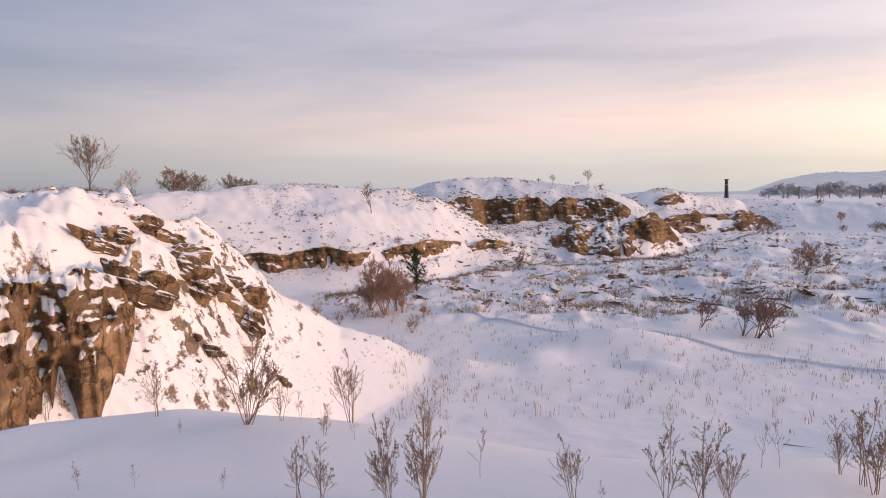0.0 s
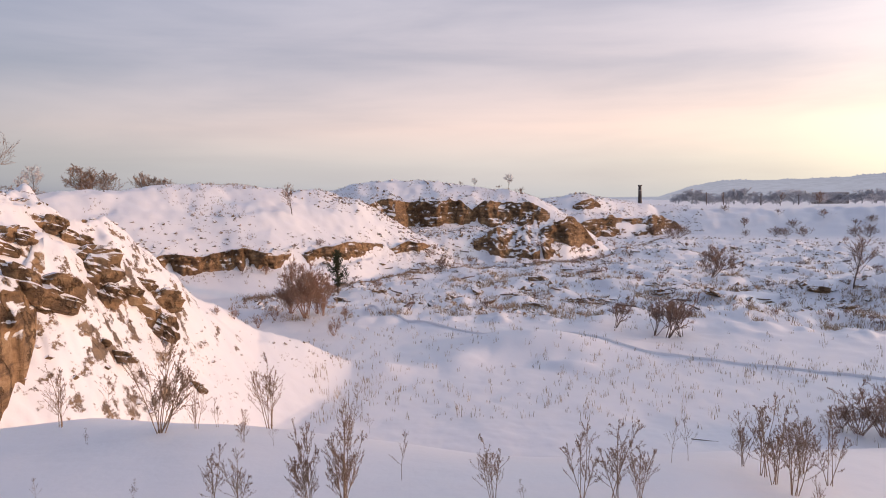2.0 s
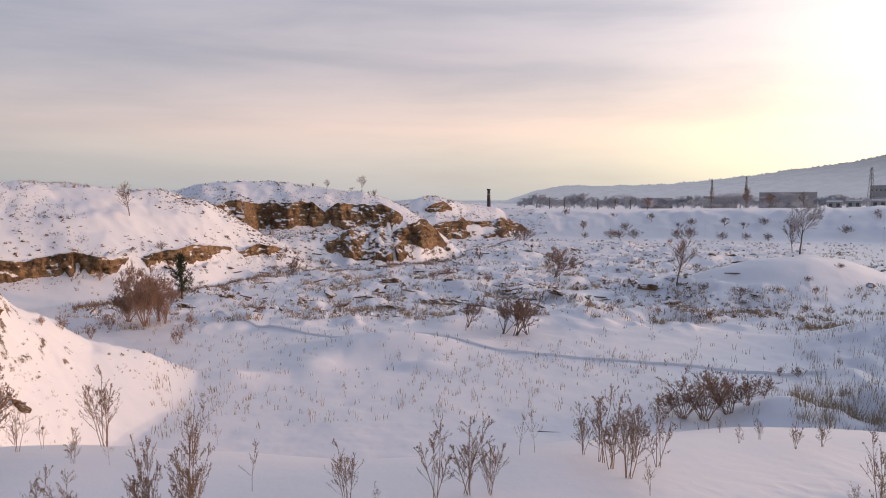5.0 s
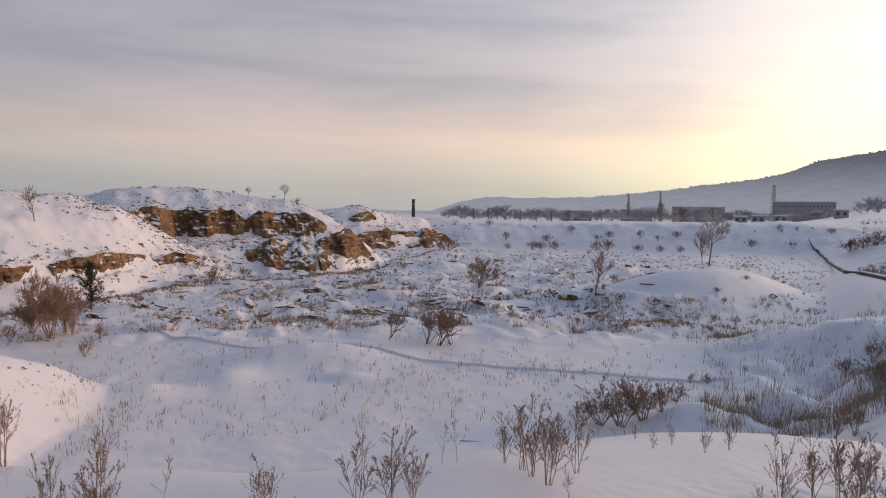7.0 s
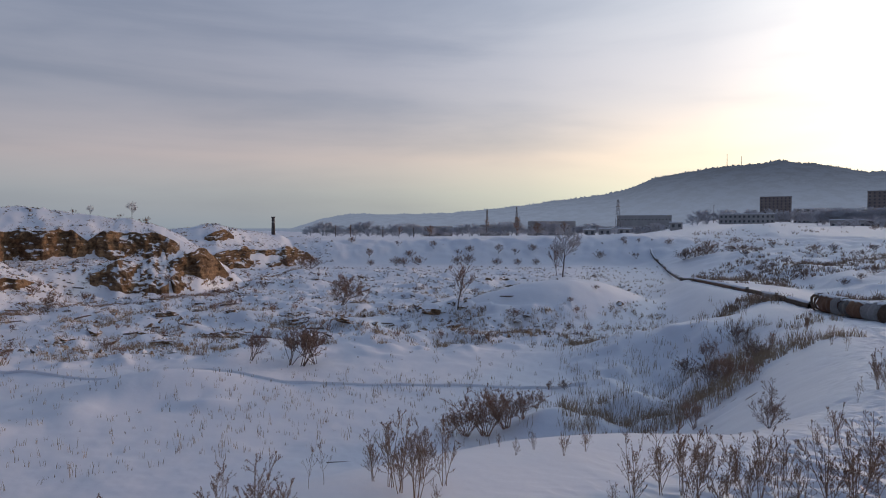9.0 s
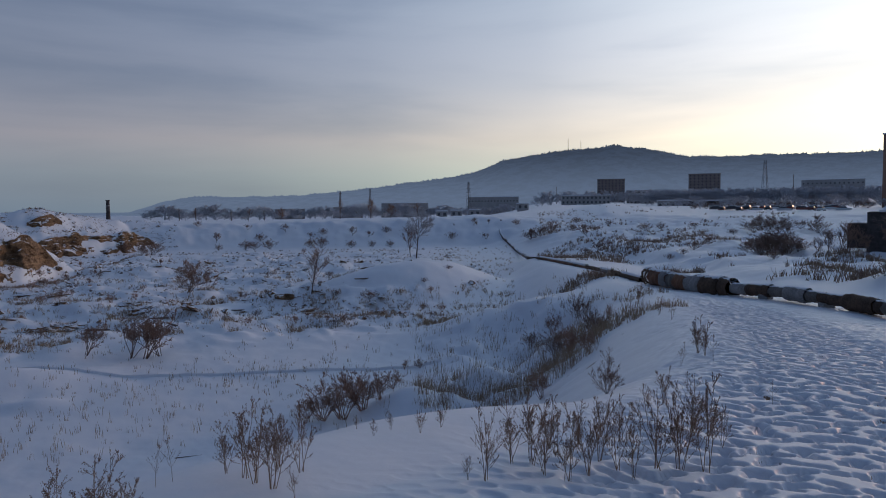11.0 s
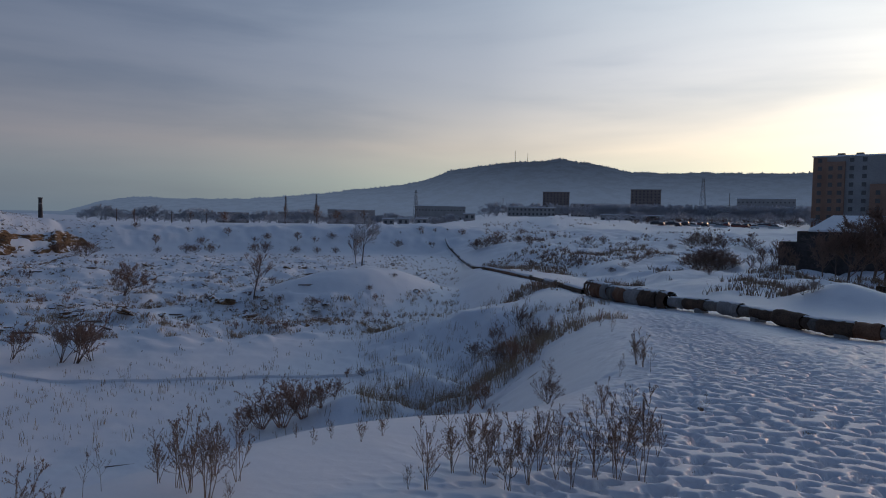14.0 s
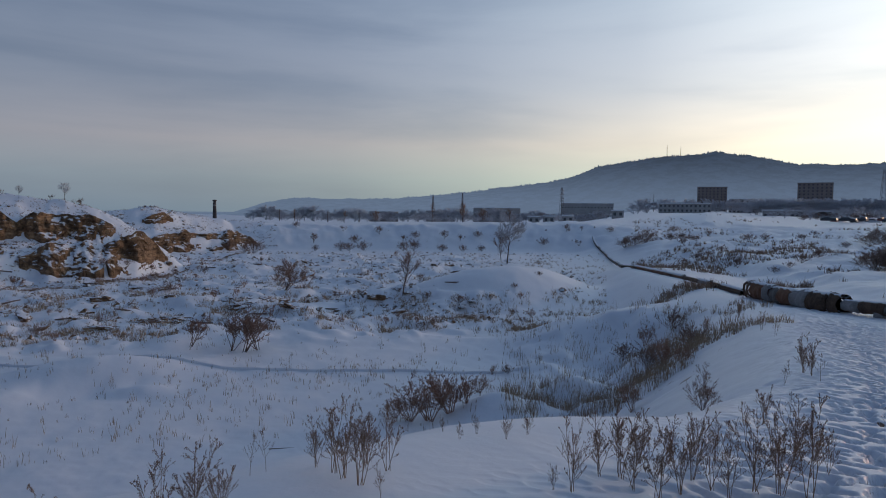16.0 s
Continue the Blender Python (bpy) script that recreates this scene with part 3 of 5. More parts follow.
def rubble(label, spots, seed):
    """Loose broken stones, in one mesh of stuff. spots: place and size."""
    rs = np.random.RandomState(seed)
    n = len(spots)
    shape = np.array([(1, 0, 0), (0.3, 0.9, 0.1), (-0.9, 0.4, 0), (-0.6, -0.8, 0.1), (0.5, -0.8, 0), (0.2, 0.2, 0.62), (-0.4, -0.2, 0.5), (0, 0, -0.5)])
    faces = np.array([(0, 1, 5), (1, 2, 6), (1, 6, 5), (2, 3, 6), (3, 4, 6), (4, 5, 6), (4, 0, 5), (1, 0, 7), (2, 1, 7), (3, 2, 7), (4, 3, 7), (0, 4, 7)])
    t = rs.uniform(0, 6.283, n)
    v = shape[None] * rs.uniform(0.65, 1.35, (n, 8, 3)) * spots[:, 3][:, None, None]
    c, s = np.cos(t)[:, None], np.sin(t)[:, None]
    v = np.stack([v[..., 0] * c - v[..., 1] * s, v[..., 0] * s + v[..., 1] * c, v[..., 2]], -1) + spots[:, None, :3]
    f = faces[None] + (np.arange(n) * 8)[:, None, None]
    ob = new("rock_rubble", from_arrays("rock_rubble", v.reshape(-1, 3), f.reshape(-1, 3), ROCK, False))
    return tagged(ob, label, "rubble", kind="stuff")


def strewn(n, az0, az1, r0, r1, keep, s0, s1, seed):
    rs = np.random.RandomState(seed)
    a, r = rs.uniform(az0, az1, n), rs.uniform(r0, r1, n)
    x, y = r * np.sin(np.radians(a)), r * np.cos(np.radians(a))
    z = height(x, y)
    ok = keep(x, y, z) > rs.uniform(0, 1, n)
    return np.stack([x, y, z, s0 + (s1 - s0) * rs.uniform(0, 1, n) ** 2.2], -1)[ok]


rubble("broken brown stones strewn over the snowy quarry slopes", np.concatenate([
    strewn(3400, -19, 9, 68, 99, lambda x, y, z: (z > 0.6) * (smooth(0.05, 0.35, rough(x, y, 9, 4, 201)) + 0.9 * np.exp(-((z - 4.3) / 0.9) ** 2) + 0.12 * smooth(8.5, 10, z)) * 0.6, 0.06, 0.30, 1),
    strewn(5200, -3, 20.5, 93, 126, lambda x, y, z: (z > 0.5) * (smooth(0.05, 0.35, rough(x, y, 9, 4, 203)) + 0.5 * np.exp(-((z - 4.2) / 0.8) ** 2) + 0.5 * np.exp(-((z - 8.6) / 0.7) ** 2) + 0.12 * smooth(9.6, 11, z)) * 0.6, 0.08, 0.42, 2),
    strewn(2200, 15, 27.5, 158, 186, lambda x, y, z: (z > 0.5) * (smooth(0.0, 0.35, rough(x, y, 9, 4, 205)) + 0.4 * np.exp(-((z - 4.4) / 0.9) ** 2)) * 0.6, 0.12, 0.5, 3)]), 5)
rubble("broken ochre stones strewn over the near snowy slope", strewn(4200, -36, -2, 16, 37, lambda x, y, z: (z > 0.8) * (smooth(0.08, 0.4, rough(x, y, 3.2, 4, 207)) + 0.14), 0.02, 0.16, 4), 6)
rubble("dark stones and clods among the hummocks of the quarry floor", strewn(9000, -8, 52, 54, 158, lambda x, y, z: (z < 2.2) * (0.08 + smooth(-0.02, 0.3, rough(x, y, 6, 4, 209))), 0.08, 0.46, 7), 8)

# ---- plants ----
BARK = plain("grey_brown_bark", (0.10, 0.075, 0.06), (0.20, 0.16, 0.14), 4.0, 0.9)
TWIG = plain("brown_twig", (0.18, 0.12, 0.092), (0.35, 0.25, 0.195), 8.0, 0.9)
FROST = plain("frosted_twig", (0.44, 0.42, 0.42), (0.66, 0.64, 0.65), 8.0, 0.9)
# for far trees: frost, with distance haze put into the pale colour
RIME_HAZE = plain("rime_and_haze_twig", (0.50, 0.51, 0.55), (0.70, 0.71, 0.75), 2.0, 0.95)
DRY = plain("dry_weed", (0.19, 0.13, 0.088), (0.40, 0.30, 0.21), 14.0, 0.9)
SEED = plain("brown_seed_heads", (0.17, 0.105, 0.075), (0.37, 0.26, 0.19), 20.0, 0.95)
STRAW = plain("dead_grass", (0.26, 0.19, 0.12), (0.48, 0.37, 0.25), 5.0, 0.9)
RUSSET = plain("russet_twig", (0.27, 0.165, 0.115), (0.44, 0.29, 0.21), 8.0, 0.9)
NEEDLE = plain("dark_pine_needles", (0.020, 0.032, 0.016), (0.055, 0.065, 0.035), 6.0, 0.8)


class Tubes:
    """Collects tapered tubes and small leaves into one mesh."""

    def __init__(self):
        self.v, self.f = [], []

    def tube(self, pts, r0, r1, sides=3, fork=False):
        n = len(pts)
        base = len(self.v)
        if fork:
            near = min(range(base), key=lambda i: (self.v[i] - pts[0]).length_squared)
            self.f.append((near, base, base + 1))
        ahead = (pts[-1] - pts[0]).normalized()
        u = ahead.cross(Vector((0.31, 0.87, 0.12))).normalized()
        w = ahead.cross(u)
        for k, p in enumerate(pts):
            r = r0 + (r1 - r0) * k / (n - 1)
            for s in range(sides):
                t = 6.2832 * s / sides
                self.v.append(p + u * (r * math.cos(t)) + w * (r * math.sin(t)))
        for k in range(n - 1):
            for s in range(sides):
                a, b = base + k * sides + s, base + k * sides + (s + 1) % sides
                self.f.append((a, b, b + sides, a + sides))

    def seed(self, p, d, length, width):
        """A small pointed body."""
        base = len(self.v)
        u = d.cross(Vector((0.2, 0.3, 0.9)))
        u = (u.normalized() if u.length > 1e-3 else Vector((1, 0, 0))) * width
        w = d.normalized().cross(u)
        mid = p + d * (length * 0.5)
        self.v += [p, mid + u, mid - u * 0.5 + w * 0.86, mid - u * 0.5 - w * 0.86, p + d * length]
        self.f += [(base, base + 2, base + 1, base), (base, base + 3, base + 2, base), (base, base + 1, base + 3, base),
                   (base + 1, base + 2, base + 4, base + 1), (base + 2, base + 3, base + 4, base + 2), (base + 3, base + 1, base + 4, base + 3)]

    def mesh(self, name, mat):
        me = bpy.data.meshes.new(name)
        me.from_pydata([tuple(p) for p in self.v], [], [tuple(dict.fromkeys(q)) for q in self.f])
        me.materials.append(mat)
        me.polygons.foreach_set("use_smooth", np.ones(len(me.polygons), bool))
        return me


def bent(rnd, p, d, length, n=4, sway=0.15, lift=0.0):
    pts, q, d = [p.copy()], p.copy(), d.normalized()
    for _ in range(n):
        d = (d + Vector((rnd.uniform(-sway, sway), rnd.uniform(-sway, sway), rnd.uniform(-sway, sway) * 0.5 + lift))).normalized()
        q = q + d * (length / n)
        pts.append(q.copy())
    return pts, d


def away(rnd, d, angle):
    t = rnd.uniform(0, 6.2832)
    u = d.orthogonal().normalized()
    w = d.cross(u)
    return (d * math.cos(angle) + (u * math.cos(t) + w * math.sin(t)) * math.sin(angle)).normalized()


def make_tree(name, seed, label, category, stems=1, lean=0.12, depth=4, limbs=9, angle=0.75, bark=None, twig=None, fine=0.004, first=0.25, thick=0.022, droop=0.03, spread_out=0.0, group="", joined=False, wide=0.40):
    """A bare tree or shrub one metre high: trunk, each main limb, and a crown of twigs."""
    rnd = random.Random(seed)
    root = thing(name, (0, 0, 0), label, category, group)
    crown = Tubes()
    for s in range(stems):
        d = Vector((rnd.uniform(-lean, lean), rnd.uniform(-lean, lean), 1)) if stems == 1 else away(rnd, Vector((0, 0, 1)), rnd.uniform(0.1, 0.25 + spread_out))
        long = rnd.uniform(0.8, 1.0) if stems == 1 else rnd.uniform(0.55, 0.95)
        pts, _ = bent(rnd, Vector((rnd.uniform(-0.04, 0.04) * (stems > 1), rnd.uniform(-0.04, 0.04) * (stems > 1), -0.03)), d, long, 7, 0.08, 0.03)
        tk = Tubes()
        tk.tube(pts, thick / (1 if stems == 1 else 1.8), fine, 6)
        part("trunk" if stems == 1 else "stem", tk.mesh("trunk", bark or BARK), root)

        def grow(p, d, length, level):
            q, e = bent(rnd, p, d, length, 3, 0.2, droop)
            crown.tube(q, fine * (1.0 + 0.5 * (depth - level)), fine * 0.8, 3)
            if level < depth:
                for _ in range(4 if level < depth - 1 else 5):
                    k = rnd.randint(1, 3)
                    grow(q[k], away(rnd, e, rnd.uniform(0.35, 0.8)), length * rnd.uniform(0.4, 0.62), level + 1)

        n = limbs if stems == 1 else max(3, limbs // 3)
        for i in range(n):
            f = first + (0.97 - first) * (i + rnd.random()) / n
            k = min(int(f * 7), 6)
            p = pts[k].lerp(pts[k + 1], f * 7 - k)
            d = (pts[k + 1] - pts[k]).normalized()
            reach = (1 - f * 0.72) * wide * (1.0 if stems == 1 else 0.75)
            e = away(rnd, d, angle * rnd.uniform(0.75, 1.2))
            q, e2 = bent(rnd, p, e, reach, 4, 0.12, 0.10)
            limb = crown if stems > 1 or joined else Tubes()
            limb.tube(q, thick * 0.42 * (1 - f * 0.6) / (1 if stems == 1 else 1.6), fine, 4)
            if limb is not crown:
                part("limb", limb.mesh("limb", bark or BARK), root)
            for _ in range(5):
                k = rnd.randint(1, 4)
                grow(q[k], away(rnd, e2, rnd.uniform(0.3, 0.7)), reach * rnd.uniform(0.4, 0.6), 2)
    part("crown", crown.mesh("crown", twig or TWIG), root)
    return root


def make_pine(seed, label):
    rnd = random.Random(seed)
    root = thing("pine_tree", (0, 0, 0), label, "tree")
    tk = Tubes()
    tk.tube([Vector((0, 0, -0.05)), Vector((0.01, 0, 0.5)), Vector((0, 0.01, 0.98))], 0.03, 0.006, 6)
    part("trunk", tk.mesh("trunk", BARK), root)
    crown = Tubes()
    for i in range(46):
        f = 0.14 + 0.84 * (i + rnd.random()) / 46
        reach = 0.40 * (1 - f) ** 0.6 * rnd.uniform(0.5, 1.15) + 0.06
        d = away(rnd, Vector((0, 0, 1)), 1.15 - 0.5 * f)
        q, e = bent(rnd, Vector((0, 0, f)), d, reach, 4, 0.12, 0.08)
        crown.tube(q, 0.006, 0.002, 3)
        for _ in range(int(26 + 60 * reach)):
            k = rnd.randint(1, 4)
            c = q[k - 1].lerp(q[k], rnd.random()) + Vector((rnd.gauss(0, 0.024), rnd.gauss(0, 0.024), rnd.gauss(0, 0.018)))
            crown.seed(c, away(rnd, e, rnd.uniform(0.2, 1.0)), rnd.uniform(0.04, 0.07), 0.008)
    part("crown", crown.mesh("crown", NEEDLE), root)
    return root


def make_weed(seed, label, stalks, spread_out, heads=1.0, group="dry weeds on the near rise", category="weed"):
    """Dry mugwort one metre high: each stalk with its side shoots, and its seed heads."""
    rnd = random.Random(seed)
    root = thing("dry_weed", (0, 0, 0), label, category, group)
    for s in range(stalks):
        tall = (rnd.uniform(0.55, 1.0) if s else 1.0) * 1.2
        st, sd = Tubes(), Tubes()
        d = away(rnd, Vector((0, 0, 1)), rnd.uniform(0.0, spread_out))
        pts, e = bent(rnd, Vector((rnd.uniform(-0.05, 0.05), rnd.uniform(-0.05, 0.05), -0.04)), d, tall, 7, 0.08)
        st.tube(pts, 0.0065, 0.0025, 4)

        def heads_on(q, length, dense):
            for _ in range(int(dense * heads)):
                f = rnd.random() ** 0.7 * (len(q) - 1)
                k = min(int(f), len(q) - 2)
                c = q[k].lerp(q[k + 1], f - k) + Vector((rnd.gauss(0, 0.007), rnd.gauss(0, 0.007), rnd.gauss(0, 0.007)))
                sd.seed(c, away(rnd, Vector((0, 0, -1)) if rnd.random() < 0.4 else Vector((0, 0, 1)), rnd.uniform(0.1, 1.0)), rnd.uniform(0.015, 0.030), rnd.uniform(0.004, 0.0075))

        for i in range(rnd.randint(9, 13)):
            f = 0.26 + 0.70 * rnd.random()
            k = min(int(f * 7), 6)
            p = pts[k].lerp(pts[k + 1], f * 7 - k)
            long = rnd.uniform(0.22, 0.52) * (1.15 - f) * tall + 0.05
            q, e3 = bent(rnd, p, away(rnd, (pts[k + 1] - pts[k]).normalized(), rnd.uniform(0.45, 0.9)), long, 4, 0.16, 0.08)
            st.tube(q, 0.0032, 0.0015, 3, True)
            heads_on(q[1:], long, 14)
            if rnd.random() < 0.6:
                q2, _ = bent(rnd, q[2], away(rnd, e3, 0.6), long * 0.55, 3, 0.2, 0.05)
                st.tube(q2, 0.003, 0.0015, 3, True)
                heads_on(q2, long, 6)
        heads_on(pts[5:], 0.2, 20)
        stalk = part("stalk", st.mesh("stalk", DRY), root)
        tagged(part("seed_head", sd.mesh("seed_head", SEED), stalk), kind="stuff")
    return root


def stand(ob, p, size, turn, across=1.0):
    """A copy of a plant on the ground at p."""
    return copy_thing(ob, Matrix.LocRotScale(p, Euler((0, 0, turn)), (size * across, size * across, size)))


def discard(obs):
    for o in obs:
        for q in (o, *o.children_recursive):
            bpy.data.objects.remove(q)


def planted(kinds, rows, seed, across=1.0, start=3.0, dist=None, sink=0.0):
    """rows: heading, pitch of the foot, pitch of the top; dist fixes the distance."""
    rnd = random.Random(seed)
    for k, row in enumerate(rows):
        a, e1, e2 = row[:3]
        if dist is None:
            p, r = meet(a, e1, start)
        else:
            r = dist
            p = at(a, r)
        size = max(EYE[2] + r * math.tan(radians(e2)) - p.z, 0.15)
        stand(kinds[(k + (row[4] if len(row) > 4 else 0)) % len(kinds)], p - Vector((0, 0, sink)), size, rnd.uniform(0, 6), (row[3] if len(row) > 3 else 1.0) * across)


bushy = [make_weed(3, "bushy dry mugwort with many brown seed heads", 10, 0.6), make_weed(4, "bushy dry mugwort clump standing in snow", 8, 0.55)]
tall = [make_weed(11, "dry mugwort with several brown stalks in snow", 5, 0.35), make_weed(12, "dry mugwort with slender branching stalks", 6, 0.42), make_weed(13, "leaning dry weed with drooping seed heads", 4, 0.5)]
thin = [make_weed(21, "single thin dry weed stalk in snow", 1, 0.12), make_weed(22, "pair of thin dry weed stalks in snow", 2, 0.18, 0.7)]
sparse = [make_weed(31, "sparse open dry weed with bent shoots", 4, 0.6, 0.6)]

planted(bushy, ((-15.4, -17.4, -11.0, 0.95), (-1.3, -24.5, -18.3, 0.9), (-4.3, -24.4, -18.3, 0.7)), 1)
planted(sparse, ((-28.5, -14.4, -12.0), (-22.1, -15.9, -11.9), (-12.8, -17.3, -14.5), (-1.0, -19.3, -15.6), (-26.5, -15.1, -10.7, 0.7)), 2)
planted(tall, ((-9.4, -18.8, -16.5), (-7.3, -17.9, -13.3), (-11.7, -23.4, -19.3), (-9.8, -23.6, -19.7), (11.1, -24.1, -20.1), (18.5, -23.9, -18.7), (21.0, -23.7, -18.1),
               (23.1, -23.4, -19.5), (32.1, -20.6, -15.7), (32.8, -21.2, -16.2), (34.2, -21.6, -16.7), (36.4, -20.6, -16.2), (30.6, -20.2, -16.5), (34.6, -20.2, -16.4), (-29.5, -15.0, -12.4)), 3)
planted(thin, ((-7.0, -19.3, -17.7), (-11.2, -17.4, -15.5), (3.4, -22.4, -19.2), (13.6, -24.3, -22.7), (26.6, -20.2, -17.5), (-27.7, -20.2, -18.3), (-24.0, -20.8, -19.3), (-17.7, -21.8, -21.1),
               (-19.0, -15.4, -13.2), (36.0, -22.7, -20.2), (25.4, -20.4, -17.9), (52.2, -20.2, -18.5), (0.8, -18.8, -17.4), (-20.5, -17.5, -16.6)), 4)
planted(sparse + tall, ((43.8, -17.8, -16.3), (48.0, -17.7, -15.9), (46.3, -18.2, -16.5), (42.4, -18.3, -17.0), (41.0, -17.6, -16.5)), 5)
planted(tall + sparse, ((53.8, -20.3, -15.8), (55.6, -20.3, -15.5), (57.4, -20.0, -15.9), (51.6, -21.9, -16.6), (58.4, -21.6, -17.0), (60.2, -21.3, -16.9), (62.3, -20.8, -16.2), (63.7, -21.1, -16.7),
                        (65.5, -20.6, -15.1), (67.3, -20.4, -15.0), (69.1, -19.9, -14.0), (50.2, -21.9, -19.8)), 6)
planted(tall + thin, ((68.1, -17.5, -13.5), (65.8, -15.1, -12.9), (64.7, -15.4, -14.1), (69.5, -11.8, -10.1), (67.1, -12.4, -10.7), (61.7, -13.1, -11.4), (69.2, -17.4, -14.9), (63.6, -17.4, -15.7),
                      (73.7, -14.7, -13.2), (66.4, -8.9, -7.6), (65.5, -8.5, -7.2), (61.0, -18.2, -15.2), (62.6, -18.6, -15.4), (66.4, -18.0, -14.6), (64.8, -17.2, -14.2), (59.2, -19.0, -15.8),
                      (57.0, -19.2, -16.4), (70.3, -18.8, -15.4), (67.6, -15.6, -13.2), (66.9, -19.0, -15.6), (56.4, -21.0, -17.4), (60.9, -20.0, -16.4)), 7)
planted(bushy, ((68.4, -11.3, -8.8, 0.8), (68.9, -11.5, -9.4, 0.7), (63.9, -7.7, -6.3, 0.7)), 8)
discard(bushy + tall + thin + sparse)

# trees and shrubs
broad = make_tree("bare_tree", 41, "tall bare tree with a fan of fine branches", "tree", depth=4, limbs=14, angle=0.72, first=0.2, fine=0.0016, thick=0.015, wide=0.60)
slim = make_tree("bare_tree", 42, "slender bare young tree in the snow", "tree", depth=3, limbs=12, angle=0.6, first=0.22, fine=0.0028, thick=0.013, wide=0.46)
hoar = make_tree("frosted_tree", 43, "small birch white with hoar frost", "tree", depth=4, limbs=11, angle=0.8, first=0.3, fine=0.003, thick=0.015, twig=FROST, wide=0.5)
dense = make_tree("bare_tree", 44, "dense rounded bare tree with fine twigs", "tree", depth=4, limbs=16, angle=0.95, first=0.15, fine=0.0034, thick=0.022, wide=0.55, joined=True)
grove = make_tree("bare_tree", 49, "bare frosted tree with distance haze put into its colour", "tree", depth=4, limbs=14, angle=0.95, first=0.1, fine=0.0045, thick=0.022, wide=0.6, joined=True, twig=RIME_HAZE, bark=RIME_HAZE)
willow = make_tree("shrub", 45, "bare brown willow shrub with many stems", "shrub", stems=14, depth=3, limbs=12, fine=0.0022, thick=0.011, spread_out=0.6, first=0.3, twig=RUSSET, bark=RUSSET)
brush = make_tree("shrub", 46, "dense patch of bare brown brushwood", "shrub", stems=14, depth=3, limbs=12, fine=0.0027, thick=0.009, spread_out=0.7, first=0.15, wide=0.55)
open_bush = make_tree("shrub", 47, "open bare shrub on the quarry floor", "shrub", stems=6, depth=4, limbs=12, fine=0.0022, thick=0.014, spread_out=0.7, first=0.3)
big_bush = make_tree("shrub", 50, "large rounded reddish brown bush with fine twigs", "shrub", stems=12, depth=4, limbs=12, fine=0.0018, thick=0.012, spread_out=0.6, first=0.12, wide=0.62, twig=RUSSET, bark=RUSSET)
pine = make_pine(48, "young dark green pine on the quarry floor")

planted([broad], ((-25.8, 0, 5.0, 1.1),), 1, dist=85, sink=0.1)
planted([hoar], ((-23.0, 0, 2.72), (-23.7, 0, 1.98)), 2, dist=85)
planted([dense], ((-20.1, 0, 2.40, 1.5), (-19.5, 0, 1.9, 1.3), (-18.4, 0, 2.03), (-16.1, 0, 2.0), (-15.6, 0, 1.7), (-15.0, 0, 1.7), (-14.3, 0, 1.6, 1.3)), 3, dist=135)
planted([brush], [(-35 + k * 0.8 + 0.5 * math.sin(k * 2.9), 0, 0.95 + 0.65 * abs(math.sin(k * 1.7)), 1.5) for k in range(16)], 4, dist=150)
planted([slim], ((-5.0, -1.22, 1.5),), 5, start=60)
planted([hoar], ((9.7, 0, 1.6, 0.9), (12.5, 0, 1.9)), 6, dist=120)
planted([open_bush], ((11.6, 0, 1.1), (13.4, 0, 1.0), (8.6, 0, 1.5, 0.7)), 7, dist=121)
planted([pine], ((-1.5, -7.64, -4.35),), 8)
planted([big_bush], ((-4.2, -9.5, -4.1, 0.95), (-3.2, -9.2, -5.6, 0.9), (-5.3, -9.1, -6.2, 0.9)), 9)
planted([willow], ((-5.4, -9.0, -6.3), (-2.0, -11.0, -9.3), (-2.8, -9.4, -7.4), (-9.7, -9.3, -8.2), (-7.9, -10.1, -8.8), (-6.6, -9.6, -8.2), (-1.0, -9.8, -8.4), (-11.0, -8.9, -8.0)), 10)
planted([open_bush], ((25.0, -11.1, -6.4, 1.1), (24.0, -11.0, -7.2, 1.0), (26.0, -11.0, -7.2, 1.0), (21.0, -10.5, -7.3), (28.2, -6.35, -3.2, 1.2), (29.6, -6.2, -4.4), (18.0, -9.0, -7.9), (14.5, -8.5, -7.5)), 11)
planted([open_bush], ((6.8, -6.0, -4.3, 1.1), (9.3, -5.7, -4.4), (-9.0, -5.9, -4.9), (5.4, -5.9, -4.9)), 12)
planted([brush], ((25.7, -3.4, -2.0, 1.3), (25.0, -3.3, -2.4), (23.8, -3.2, -2.2)), 13)
planted([slim], ((37.6, -6.8, -2.8, 1.1), (45.6, -4.0, -1.3)), 14)
planted([hoar], ((46.1, -4.1, 0.1, 1.0),), 36)
planted([dense], ((36.4, -2.7, -1.5, 0.9), (35.5, -2.4, -1.35), (46.7, -2.2, -1.1), (52.0, -2.0, -1.0, 1.2), (51.0, -2.0, -1.2), (49.2, -2.0, -1.3), (53.0, -2.0, -1.0)), 16, start=150, dist=178)
planted([brush], ((32.5, 0, -2.3, 1.2), (33.2, 0, -2.4, 1.2), (34.4, 0, -2.25, 1.2), (38.4, 0, -2.0), (37.6, 0, -2.2), (40.8, 0, -2.45, 1.2), (30.5, 0, -2.6), (42.5, 0, -2.5), (44, 0, -2.5)), 17, dist=162)
planted([brush], ((56.2, 0, -1.4, 1.6), (55.4, 0, -1.7, 1.5), (59.6, 0, -1.25, 1.9), (58.8, 0, -1.4, 1.7), (60.4, 0, -1.4, 1.7), (58.4, 0, -2.1, 1.2), (57.0, 0, -0.9), (65.5, 0, -1.15, 1.1), (66.0, 0, -1.5), (64.8, 0, -1.6)), 18, dist=150)
